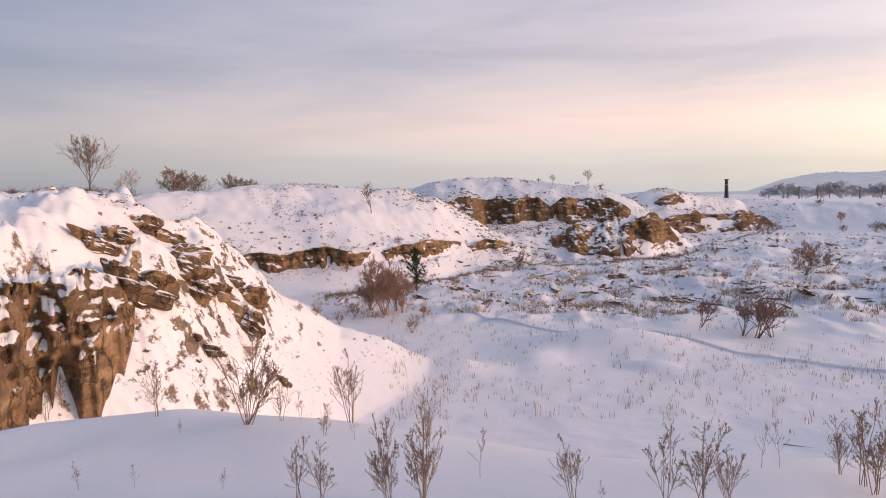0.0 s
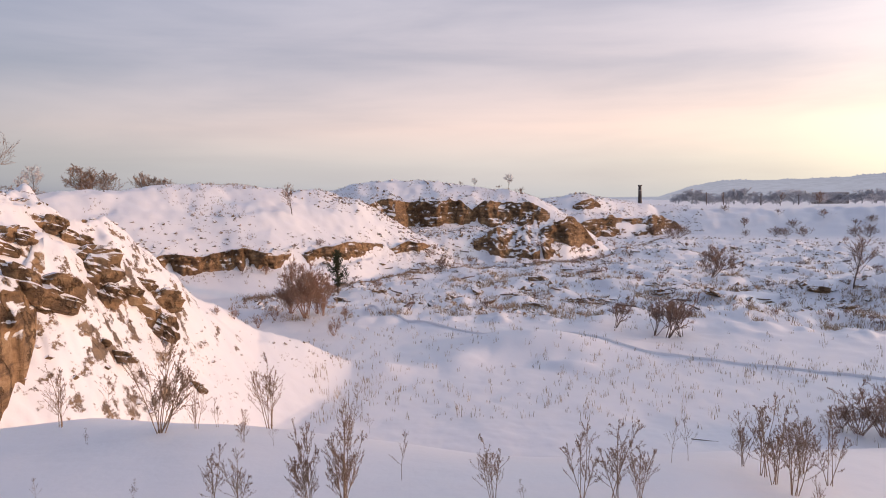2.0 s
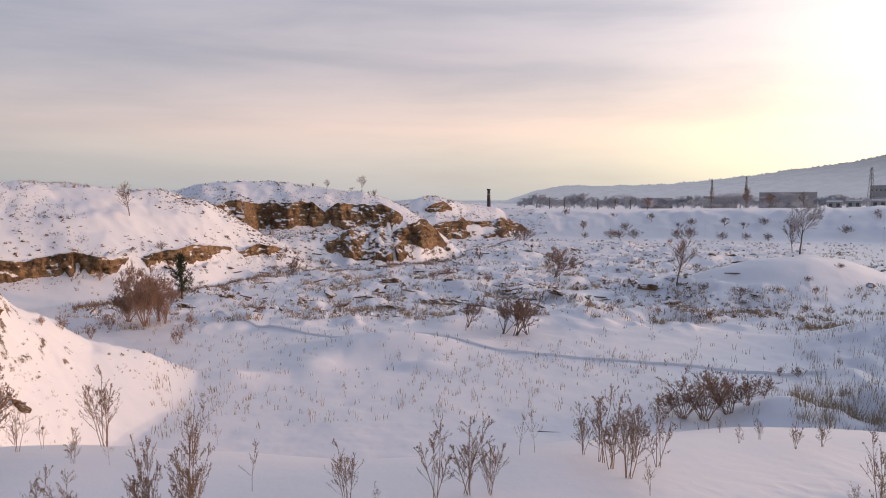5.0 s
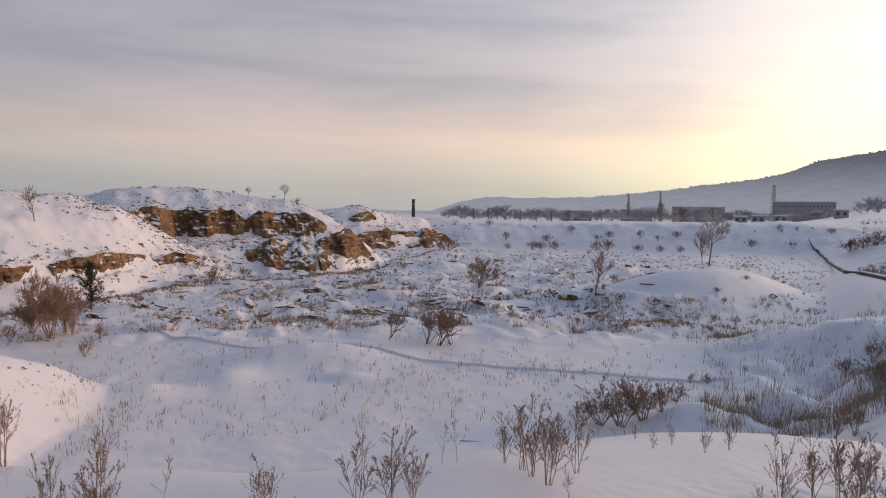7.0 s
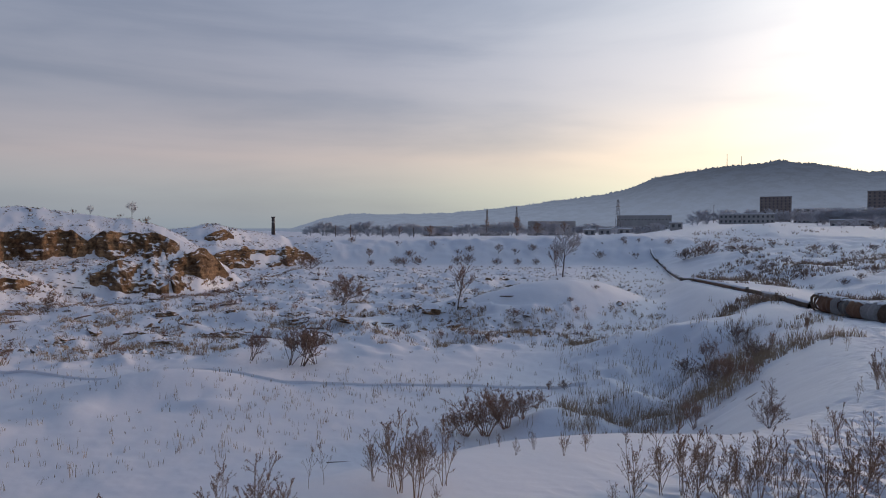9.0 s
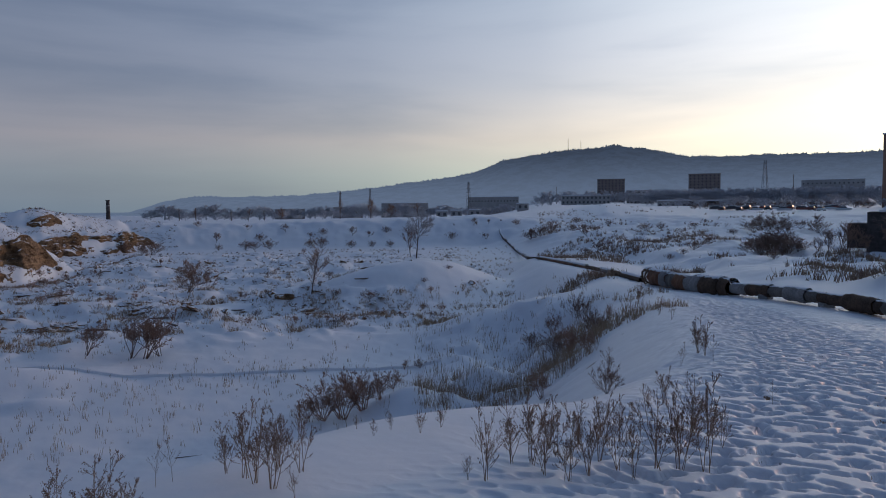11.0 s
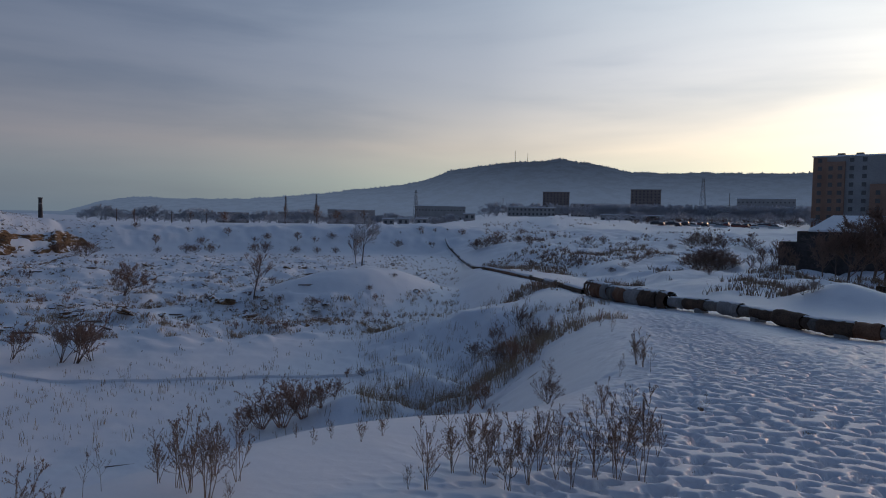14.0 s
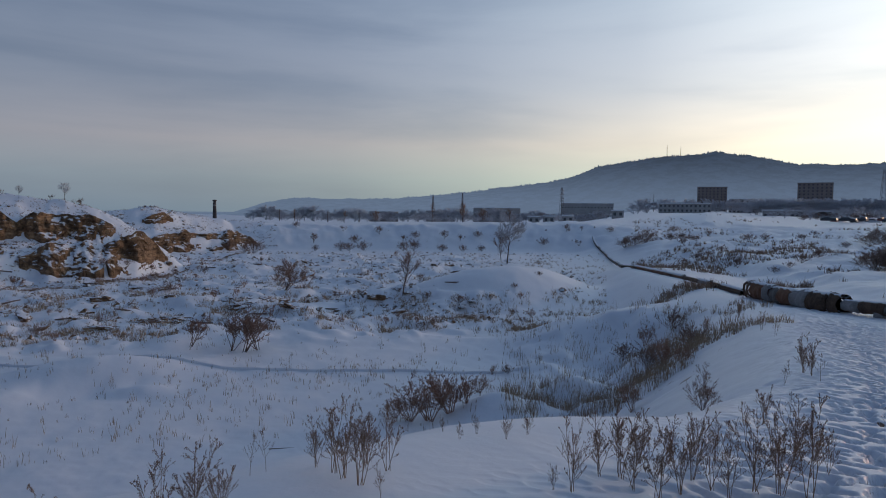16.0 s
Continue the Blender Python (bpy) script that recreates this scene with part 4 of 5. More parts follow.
planted([brush], ((73.6, 0, -1.5, 1.6), (74.6, 0, -1.9, 1.6), (72.8, 0, -1.8, 1.5), (75.2, 0, -2.4, 1.2), (72.4, 0, -2.2, 1.4), (74.1, 0, -1.6, 1.4)), 19, dist=88)
planted([brush], ((73.3, 0, -0.5, 1.4), (72.2, 0, -0.8, 1.4), (74.4, 0, -0.7, 1.4), (76.5, 0, -0.9, 1.4)), 34, dist=140)
planted([slim], ((77.8, 0, -1.2), (77.2, 0, -1.6), (78.3, 0, -1.0), (78.8, 0, -1.6), (79.6, 0, -2.0), (76.6, 0, -2.2)), 20, dist=75)
planted([brush], ((80.6, -5.0, -3.7), (80.0, -5.2, -4.2), (79.2, -5.3, -4.4)), 21)
planted([dense, broad, dense, slim], ((81.2, 0, -0.9), (82.0, 0, -0.4), (82.8, 0, 0.0), (83.5, 0, 0.3), (84.3, 0, 0.6), (85.0, 0, 0.9), (85.7, 0, 1.0), (86.5, 0, 1.3), (87.2, 0, 1.6), (88.1, 0, 1.8), (89.2, 0, 2.0), (90.5, 0, 2.2), (92, 0, 2.2)), 22, dist=78)
planted([dense, slim], ((86.0, 0, 0.4), (87.6, 0, 0.9), (89, 0, 1.2)), 23, dist=66)
planted([brush, open_bush], [(59 + (k * 7.3) % 21, -1.3 - (k * 1.37) % 3.0, -0.75 - (k * 1.37) % 3.0 + 0.12 * (k % 4), 1.4) for k in range(34)], 35, start=52)
# shrubs dotted over the far bank
planted([brush, dense, open_bush], [(29 + k * 0.83 + 0.4 * math.sin(k * 5.1), -1.3 - 1.3 * abs(math.sin(k * 2.3)), -0.75 - 1.1 * abs(math.sin(k * 2.3)), 1.2) for k in range(0, 34, 2)], 37, start=150)
# low brush all over the quarry floor
rnd = random.Random(61)
rows = []
while len(rows) < 80:
    a, e = rnd.uniform(-8, 50), -rnd.uniform(3.6, 9.6)
    if float(rough(np.array([a * 1.2]), np.array([e * 4]), 5, 2, 63)[0]) > -0.08:
        rows.append((a, e, e + rnd.uniform(0.5, 1.1) * (9 / abs(e)) ** -0.3, rnd.uniform(0.9, 1.5)))
planted([brush, open_bush, willow], rows, 33, start=44)
# thickets in the gully under the bank
planted([willow], ((39.9, -16.8, -12.9, 1.5), (41.6, -16.2, -12.9, 1.5), (38.2, -16.8, -13.7, 1.6), (43.0, -15.4, -12.8, 1.3), (37.0, -16.6, -14.6, 1.5), (40.8, -15.4, -12.6, 1.4), (44.0, -14.6, -12.7, 1.3)), 24, start=11)
planted([willow, brush], ((45.0, -13.1, -12.2), (46.3, -13.0, -12.1), (56.3, -15.4, -12.5), (61.5, -14.8, -12.0, 0.8), (58.7, -11.9, -9.0), (57.6, -12.2, -9.6), (60.0, -11.6, -9.4), (60.6, -10.1, -8.0), (57.1, -10.3, -8.2), (59.1, -9.0, -6.9),
                 (61.6, -9.0, -7.6), (55.5, -11.5, -9.8)), 25, start=11)
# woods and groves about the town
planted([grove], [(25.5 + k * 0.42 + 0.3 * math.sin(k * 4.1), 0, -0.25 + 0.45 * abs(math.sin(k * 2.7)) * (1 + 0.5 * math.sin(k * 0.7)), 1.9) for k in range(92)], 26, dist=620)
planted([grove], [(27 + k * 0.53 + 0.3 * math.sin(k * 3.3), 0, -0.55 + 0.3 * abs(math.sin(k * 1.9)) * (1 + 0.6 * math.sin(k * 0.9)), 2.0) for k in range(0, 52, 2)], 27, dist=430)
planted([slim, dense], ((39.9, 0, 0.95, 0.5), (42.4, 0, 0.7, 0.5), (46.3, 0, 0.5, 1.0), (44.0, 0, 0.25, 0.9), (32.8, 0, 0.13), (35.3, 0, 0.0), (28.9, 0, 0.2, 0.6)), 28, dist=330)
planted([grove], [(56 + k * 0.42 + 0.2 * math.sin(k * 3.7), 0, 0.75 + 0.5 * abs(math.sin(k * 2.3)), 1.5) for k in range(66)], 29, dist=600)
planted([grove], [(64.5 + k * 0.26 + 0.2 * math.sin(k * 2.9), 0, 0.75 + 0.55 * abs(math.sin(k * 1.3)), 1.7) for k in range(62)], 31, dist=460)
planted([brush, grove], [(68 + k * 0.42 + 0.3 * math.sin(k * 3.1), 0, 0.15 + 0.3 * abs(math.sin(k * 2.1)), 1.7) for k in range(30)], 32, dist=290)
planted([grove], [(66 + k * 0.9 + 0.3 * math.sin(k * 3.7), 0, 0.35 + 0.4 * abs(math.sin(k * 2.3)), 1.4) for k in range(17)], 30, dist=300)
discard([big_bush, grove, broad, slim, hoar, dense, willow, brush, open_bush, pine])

# ---- dead grass ----


def grass(name, label, spots, blades, tall, wide, lean, seed, mat):
    """Tufts of blades at the given places, in one mesh of stuff."""
    rs = np.random.RandomState(seed)
    P = np.repeat(spots[:, :3], blades, axis=0)
    s = np.repeat(spots[:, 3], blades)
    n = len(P)
    P = P + np.stack([rs.normal(0, 0.10, n), rs.normal(0, 0.10, n), np.full(n, -0.03)], -1) * s[:, None]
    t, q = rs.uniform(0, 6.283, n), rs.uniform(0, 6.283, n)
    h = tall * s * rs.uniform(0.45, 1.0, n)
    tip = P + np.stack([np.cos(t) * lean * h, np.sin(t) * lean * h, h], -1) * rs.uniform(0.7, 1.0, (n, 1))
    mid = (P + tip) / 2 + np.stack([np.cos(t), np.sin(t), 0 * t], -1) * (-0.10 * h * lean)[:, None]
    w = np.stack([np.cos(q), np.sin(q), 0 * q], -1) * (wide * np.sqrt(s))[:, None]
    v = np.stack([P - w, P + w, mid + w * 0.9, mid - w * 0.9, tip], 1).reshape(-1, 3)
    b = (np.arange(n) * 5)[:, None]
    f = np.concatenate([b + np.array([[0, 1, 2]]), b + np.array([[0, 2, 3]]), b + np.array([[3, 2, 4]])])
    ob = new(name, from_arrays(name, v, f, mat, False))
    return tagged(ob, label, "grass", kind="stuff")


def scatter(n, az0, az1, el0, el1, seed, keep, s0=0.6, s1=1.3, base=0.0):
    rs = np.random.RandomState(seed)
    a = rs.uniform(az0, az1, n)
    r = (9 - base) / np.tan(np.radians(rs.uniform(el0, el1, n)))
    x, y = r * np.sin(np.radians(a)), r * np.cos(np.radians(a))
    z = height(x, y)
    ok = keep(x, y, z, a, r) > rs.uniform(0, 1, n)
    return np.stack([x, y, z, rs.uniform(s0, s1, n)], -1)[ok]


field = scatter(5200, -4, 62, 9.0, 18.0, 1, lambda x, y, z, a, r: (z < 1.8) * (0.16 + 0.55 * smooth(-0.1, 0.45, rough(x, y, 9, 4, 91))), 0.35, 1.15)
grass("dry_grass", "sparse dead grass stalks poking out of the snow field", field, 4, 0.55, 0.010, 0.22, 2, STRAW)
floor_tufts = scatter(26000, -10, 54, 3.4, 9.8, 3, lambda x, y, z, a, r: (z < 1.5) * (0.06 + 0.9 * smooth(0.05, 0.4, rough(x, y, 3.4, 4, 93, 0.65))) * (0.45 + 0.55 * smooth(1, 8, a)), 0.4, 1.3)
grass("dry_grass", "patches of dead grass and low brush on the quarry floor", floor_tufts, 8, 0.55, 0.013, 0.45, 4, STRAW)


def along_foot(n, seed):
    """Places in a narrow strip at the foot of the worked faces."""
    rs = np.random.RandomState(seed)
    a = rs.uniform(-9, 25, n)
    r = pick(a, -9, 66, -6, 67, -1.4, 72, 3.8, 81, 7.4, 87, 11, 91, 14.6, 91, 17.2, 95, 20, 106, 25, 150) - np.abs(rs.normal(0, 1.6, n))
    x, y = r * np.sin(np.radians(a)), r * np.cos(np.radians(a))
    return np.stack([x, y, height(x, y), rs.uniform(0.5, 1.2, n)], -1)


grass("dry_grass", "strip of brown dead grass along the foot of the cliffs", along_foot(2400, 21), 7, 0.45, 0.013, 0.5, 22, DRY)
bank_tufts = scatter(5200, 46, 66, 6.5, 15, 5, lambda x, y, z, a, r: (z < 3.4) * (off_edge(x, y) < -0.8) * (0.12 + 0.7 * smooth(-0.02, 0.4, rough(x, y, 3.5, 3, 95))), 0.7, 1.4, 1.5)
grass("dry_grass", "tall dead grass and weeds crowding the gully", bank_tufts, 5, 0.75, 0.008, 0.28, 6, STRAW)
brow_tufts = scatter(1500, 52, 70, 4.8, 9.5, 7, lambda x, y, z, a, r: (np.abs(off_edge(x, y) + 1.2) < 2.0) * (r > 14) * smooth(-0.05, 0.2, rough(x, y, 4, 3, 97)), 0.5, 1.1, 4.0)
grass("dry_grass", "dry grass along the brow of the bank", brow_tufts, 10, 0.6, 0.010, 0.3, 8, STRAW)


def on_slope(n, az0, az1, r0, r1, zlo, seed, size, many):
    rs = np.random.RandomState(seed)
    a, r = rs.uniform(az0, az1, n), rs.uniform(r0, r1, n)
    x, y = r * np.sin(np.radians(a)), r * np.cos(np.radians(a))
    z = height(x, y)
    ok = (z > zlo) & (rough(x, y, 6, 3, 99) > many)
    return np.stack([x, y, z, rs.uniform(0.5, 1.0, n) * size], -1)[ok]


grass("dry_grass", "thin dead grass on the snowy quarry slopes", np.concatenate([on_slope(3600, -20, 8, 68, 100, 1.0, 11, 0.8, 0.02), on_slope(3000, -2, 20, 94, 126, 1.0, 12, 0.9, 0.02), on_slope(1600, 15, 28, 158, 186, 1.0, 13, 1.1, 0.0)]), 6, 0.5, 0.014, 0.4, 12, DRY)
grass("dry_grass", "thin dead grass on the near snowy slope", on_slope(2800, -34, 0, 17, 37, 0.8, 14, 0.45, 0.0), 6, 0.42, 0.005, 0.4, 13, DRY)
outer = scatter(17000, 56, 86, 0.9, 5.5, 15, lambda x, y, z, a, r: (r < 220) * (r > 40) * (off_edge(x, y) < 30) * smooth(0.0, 0.3, rough(x, y, 12, 4, 101)), 0.8, 1.8, 4.5)
grass("dry_grass", "dead grass and low brush on rough ground beyond the pipe", outer, 9, 0.6, 0.02, 0.4, 16, DRY)

# ---- heating pipe ----
WRAP_DARK = plain("brown_tarred_wrap", (0.045, 0.030, 0.022), (0.13, 0.085, 0.055), 3.0, 0.85)
WRAP_PALE = plain("grey_wool_wrap", (0.17, 0.16, 0.15), (0.33, 0.31, 0.30), 3.0, 0.9)
WRAP_RUST = plain("rusty_sheet_wrap", (0.10, 0.045, 0.022), (0.22, 0.12, 0.07), 3.0, 0.7)
WRAP_GREY = plain("dirty_felt_wrap", (0.09, 0.08, 0.07), (0.20, 0.18, 0.16), 3.0, 0.9)
CONCRETE = plain("old_concrete", (0.20, 0.19, 0.18), (0.36, 0.34, 0.32), 2.0, 0.9)
PURE_SNOW = plain("packed_snow", (0.78, 0.79, 0.83), (0.87, 0.87, 0.88), 1.5, 0.7, 0.03)


def ring_part(name, pts, radius, mat, parent, seed, squash=1.0, sides=12):
    """A sagging wrapped length of pipe through the given points."""
    rnd = random.Random(seed)
    P = []
    n = len(pts)
    for k, p in enumerate(pts):
        d = (pts[min(k + 1, n - 1)] - pts[max(k - 1, 0)]).normalized()
        u = d.cross(Vector((0, 0, 1))).normalized()
        w = u.cross(d)
        row = []
        for s in range(sides):
            t = 6.2832 * s / sides
            r = radius * (1 + 0.22 * noise.noise(Vector((seed * 2.1 + k * 0.6, math.cos(t) * 1.4, math.sin(t) * 1.4)))) * (0.9 if k in (0, n - 1) else 1.0)
            row.append(p + u * (r * math.cos(t)) + w * (r * math.sin(t) * squash))
        P.append([tuple(q) for q in row])
    me = from_grid(name, np.array(P), mat, close=True)
    return part(name, me, parent)


def way_points(marks, step):
    """Points along a plan line given by heading, distance and height over the ground."""
    pts = []
    for a, r, lift in marks:
        pts.append(at(a, r, lift))
    out = []
    for p, q in zip(pts, pts[1:]):
        n = max(1, int((q - p).length / step))
        out += [p.lerp(q, k / n) for k in range(n)]
    return out + [pts[-1]]


line = way_points(((97, 27, 0.34), (90, 27.6, 0.34), (87.6, 28, 0.34), (81.8, 29.2, 0.34), (77.9, 32, 0.36), (73.9, 36, 0.40), (69.5, 40.5, 0.40), (66.6, 44.5, 0.45), (64.6, 48, 0.5)), 0.42)
pipe = thing("heating_pipe", line[len(line) // 2] - Vector((0, 0, 0.35)), "old heating pipe in patched brown and grey wrapping", "pipe")
shift = pipe.matrix_basis.translation.copy()
rnd = random.Random(8)
k = 0
while k < len(line) - 1:
    n = rnd.choice((1, 2, 2, 3, 4))
    seg = line[k:k + n + 1]
    if len(seg) > 1:
        fine_pts = []
        for p, q in zip(seg, seg[1:]):
            fine_pts += [p.lerp(q, j / 3) - shift for j in range(3)]
        fine_pts.append(seg[-1] - shift)
        big = 0.28 + rnd.uniform(-0.05, 0.06) + 0.24 * (k > len(line) - 26)
        ring_part("wrapping", fine_pts, big, rnd.choice((WRAP_DARK, WRAP_PALE, WRAP_PALE, WRAP_RUST, WRAP_DARK, WRAP_DARK, WRAP_GREY)), pipe, k + 3)
        cap = [p + Vector((0, 0, big * 0.86)) for p in fine_pts]
        if rnd.random() < 0.75:
            ring_part("snow_cap", cap, big * 0.5, PURE_SNOW, pipe, k + 50, 0.42, 8)
    k += n
for k in range(5, len(line), 11):
    bm = bmesh.new()
    bmesh.ops.create_cube(bm, size=1.0, matrix=Matrix.LocRotScale(line[k] - shift + Vector((0, 0, -0.42)), Euler((0, 0, 0.2 * k)), (0.5, 0.5, 0.5)))
    bmesh.ops.bevel(bm, geom=bm.edges[:], offset=0.03, segments=2, affect="EDGES")
    me = bpy.data.meshes.new("support")
    bm.to_mesh(me)
    bm.free()
    me.materials.append(CONCRETE)
    part("support", me, pipe, "concrete support block")

far_end = [(a, meet(a, e, 96)[1], 0.18) for a, e in ((54.3, -3.66), (53.8, -3.15), (53.27, -2.64), (53.0, -2.2), (52.9, -1.9))]
line2 = way_points([(64.2, 49.5, 0.15), (61.5, 60, 0.12), (58.3, 75, 0.15), (56.2, 85, 0.15), (55.2, 92, 0.2)] + far_end, 1.6)
pipe2 = thing("heating_pipe", line2[len(line2) // 2] - Vector((0, 0, 0.3)), "long dark heating pipe running low across the snow", "pipe")
shift = pipe2.matrix_basis.translation.copy()
k = 0
while k < len(line2) - 1:
    n = rnd.choice((1, 2, 2, 3))
    seg = [p - shift for p in line2[k:k + n + 1]]
    ring_part("wrapping", seg, 0.24 + rnd.uniform(-0.05, 0.06), rnd.choice((WRAP_DARK, WRAP_DARK, WRAP_PALE, WRAP_RUST)), pipe2, k + 90, 0.9, 10)
    if rnd.random() < 0.7:
        ring_part("snow_cap", [p + Vector((0, 0, 0.2)) for p in seg], 0.2, PURE_SNOW, pipe2, k + 140, 0.6, 8)
    k += n

# trodden single track across the snow field
trail_pts = way_points(((1.0, 55, 0), (3.2, 52, 0), (6.5, 48.5, 0), (10.6, 45.3, 0), (15, 43.3, 0), (19.3, 42, 0), (23.4, 40.6, 0), (27.3, 40, 0), (33, 39.3, 0), (38, 39, 0), (44.1, 39, 0), (48, 39.5, 0)), 0.45)
P = []
for k, p in enumerate(trail_pts):
    d = (trail_pts[min(k + 1, len(trail_pts) - 1)] - trail_pts[max(k - 1, 0)]).normalized()
    u = Vector((d.y, -d.x, 0)).normalized()
    p = at(math.degrees(math.atan2(p.x, p.y)), math.hypot(p.x, p.y)) + u * (0.12 * noise.noise(Vector((k * 0.16, 3, 1))))
    deep = 0.10 + 0.06 * (k % 2)
    hi = 0.13 + 0.05 * noise.noise(Vector((k * 0.7, 0, 5)))
    P.append([tuple(p + u * (o * 0.6) + Vector((0, 0, z))) for o, z in ((-0.26, -0.08), (-0.13, hi * 0.5), (-0.10, hi * 0.45), (-0.08, -deep), (0.08, -deep), (0.10, hi), (0.14, hi * 1.1), (0.28, -0.08))])
tagged(new("snow_track", from_grid("snow_track", np.array(P), PURE_SNOW)), "narrow track of footprints across the snow field", "track", kind="structure")

# ---- town ----
BRICK = plain("brown_brick_wall", (0.27, 0.165, 0.115), (0.38, 0.245, 0.175), 0.5, 0.9)
PANEL = plain("pale_panel_wall", (0.30, 0.285, 0.275), (0.42, 0.40, 0.385), 0.3, 0.9)
DARKWALL = plain("dark_shed_wall", (0.05, 0.045, 0.043), (0.10, 0.09, 0.085), 0.6, 0.9)
FAR_BRICK = plain("grey_brown_brick_wall", (0.19, 0.155, 0.14), (0.27, 0.225, 0.205), 0.5, 0.9)
GLASS = plain("dark_window_glass", (0.07, 0.07, 0.075), (0.12, 0.12, 0.125), 1.0, 0.2, spec=0.5)
STEEL = plain("grey_lattice_steel", (0.10, 0.10, 0.11), (0.18, 0.18, 0.19), 1.0, 0.6, metal=0.4)
SOOT = plain("sooty_chimney_brick", (0.05, 0.045, 0.045), (0.12, 0.10, 0.095), 0.4, 0.9)


def box(name, size, place, mat, parent, bevel=0.0, label=""):
    bm = bmesh.new()
    bmesh.ops.create_cube(bm, size=1.0, matrix=Matrix.LocRotScale(Vector(place), None, Vector(size)))
    if bevel:
        bmesh.ops.bevel(bm, geom=bm.edges[:], offset=bevel, segments=2, affect="EDGES")
    me = bpy.data.meshes.new(name)
    bm.to_mesh(me)
    bm.free()
    me.materials.append(mat)
    return part(name, me, parent, label)


pane_cache = {}


def pane(key):
    if key not in pane_cache:
        bm = bmesh.new()
        bmesh.ops.create_cube(bm, size=1.0, matrix=Matrix.Diagonal((key[0], 0.10, key[1], 1)))
        pane_cache[key] = bpy.data.meshes.new("window")
        bm.to_mesh(pane_cache[key])
        bm.free()
        pane_cache[key].materials.append(GLASS)
    return pane_cache[key]


def windows(parent, wide, deep, floors, storey, cols, mat, face=-1, first=1.6, w=1.4, h=1.5, skip=()):
    """A grid of windows, each a recessed pane in a frame, on the front of a block."""
    for i in range(floors):
        for j in range(cols):
            if j in skip:
                continue
            ob = part("window", pane((w, h)), parent)
            ob.location = (-wide / 2 + wide * (j + 0.5) / cols, face * deep / 2, first + i * storey)


def building(name, label, az, r, wide, deep, high, mat, floors, cols, turn=0.0, roof_snow=True, category="building", base=None):
    p = at(az, r)
    if base is not None:
        p.z = base
    ob = thing(name, p, label, category, turn=radians(-az + turn))
    box("wall", (wide, deep, high + 2), (0, 0, high / 2 - 1), mat, ob)
    box("roof", (wide + 0.8, deep + 0.8, 0.5), (0, 0, high + 0.25), PURE_SNOW if roof_snow else CONCRETE, ob)
    if floors:
        windows(ob, wide, deep, floors, high / floors, cols, GLASS, first=high / floors * 0.5, h=min(1.6, high / floors * 0.5))
    return ob


def seen_high(r, el):
    return EYE[2] + r * math.tan(radians(el))


# big slab block at the edge of the town
R = 290.0
p = at(80.3, R)
top = seen_high(R, 4.75)
p.z = seen_high(R, -0.4)
H = top - p.z
apt = thing("apartment_building", p, "nine-storey apartment block of brown brick and pale panels", "building", turn=radians(-80.3 - 14))
for x0, x1, mat, out in ((0, 4.5, BRICK, 0), (4.5, 10.5, BRICK, 0.9), (10.5, 18.5, PANEL, 0), (18.5, 23.5, BRICK, 0.9), (23.5, 33, PANEL, 0), (33, 45, BRICK, 0.9), (45, 60, PANEL, 0), (60, 72, BRICK, 0.9)):
    tall_h = H * (0.62 if x0 == 18.5 else 0.93 if out else 1.0)
    box("wall", (x1 - x0, 13 + 2 * out, tall_h), ((x0 + x1) / 2, 6.5, tall_h / 2), mat, apt)
    if out:
        box("wall", (x1 - x0, 13, H), ((x0 + x1) / 2, 6.5 + 0.004, H / 2), PANEL, apt)
    cols = max(1, int((x1 - x0) / 2.9))
    for i in range(9):
        if (out and x0 == 18.5 and i > 4) or (out and i == 8):
            continue
        for j in range(cols):
            ob = part("window", pane((1.4, 1.5)), apt)
            ob.location = (x0 + (x1 - x0) * (j + 0.5) / cols, -out, H / 9 * (i + 0.55))
box("parapet", (72.6, 13.6, 0.5), (36, 6.5, H + 0.25), PURE_SNOW, apt)
for x in (8, 14, 26.5, 30.5, 48):
    box("roof_vent", (2.2 if x != 26.5 else 0.8, 2.0, 1.1), (x, 5, H + 1.0), CONCRETE, apt, 0.05)

building("tower_block", "brown brick tower block far off in the haze", 61.75, 820, 30, 18, seen_high(820, 2.1) - seen_high(820, 0.2), FAR_BRICK, 9, 8, base=seen_high(820, 0.2), roof_snow=False)
building("tower_block", "grey brick tower block far off in the haze", 68.7, 760, 30, 18, seen_high(760, 2.36) - seen_high(760, 0.3), FAR_BRICK, 9, 8, base=seen_high(760, 0.3), roof_snow=False)
building("long_house", "pale three-storey house with a snowy roof", 59.8, 560, 37, 12, seen_high(560, 0.85) - seen_high(560, -0.2), PANEL, 3, 12, base=seen_high(560, -0.2))
building("long_house", "low grey house with a snowy roof", 63.9, 640, 21, 12, seen_high(640, 1.2) - seen_high(640, 0.1), PANEL, 3, 7, base=seen_high(640, 0.1))
building("depot", "small white depot with a snowy roof", 66.4, 420, 16, 10, seen_high(420, 0.38) - seen_high(420, -0.35), PANEL, 1, 5, base=seen_high(420, -0.35))
building("depot", "long low depot with a snowy roof", 68.7, 425, 18, 10, seen_high(425, 0.34) - seen_high(425, -0.3), DARKWALL, 1, 5, base=seen_high(425, -0.3))
building("long_house", "long grey works hall below the hill", 52.4, 900, 64, 20, seen_high(900, 0.82) - seen_high(900, -0.5), PANEL, 2, 16, base=seen_high(900, -0.5))
building("long_house", "long low works hall with a snowy roof", 45.2, 700, 46, 16, seen_high(700, 0.38) - seen_high(700, -0.8), PANEL, 1, 10, base=seen_high(700, -0.8))
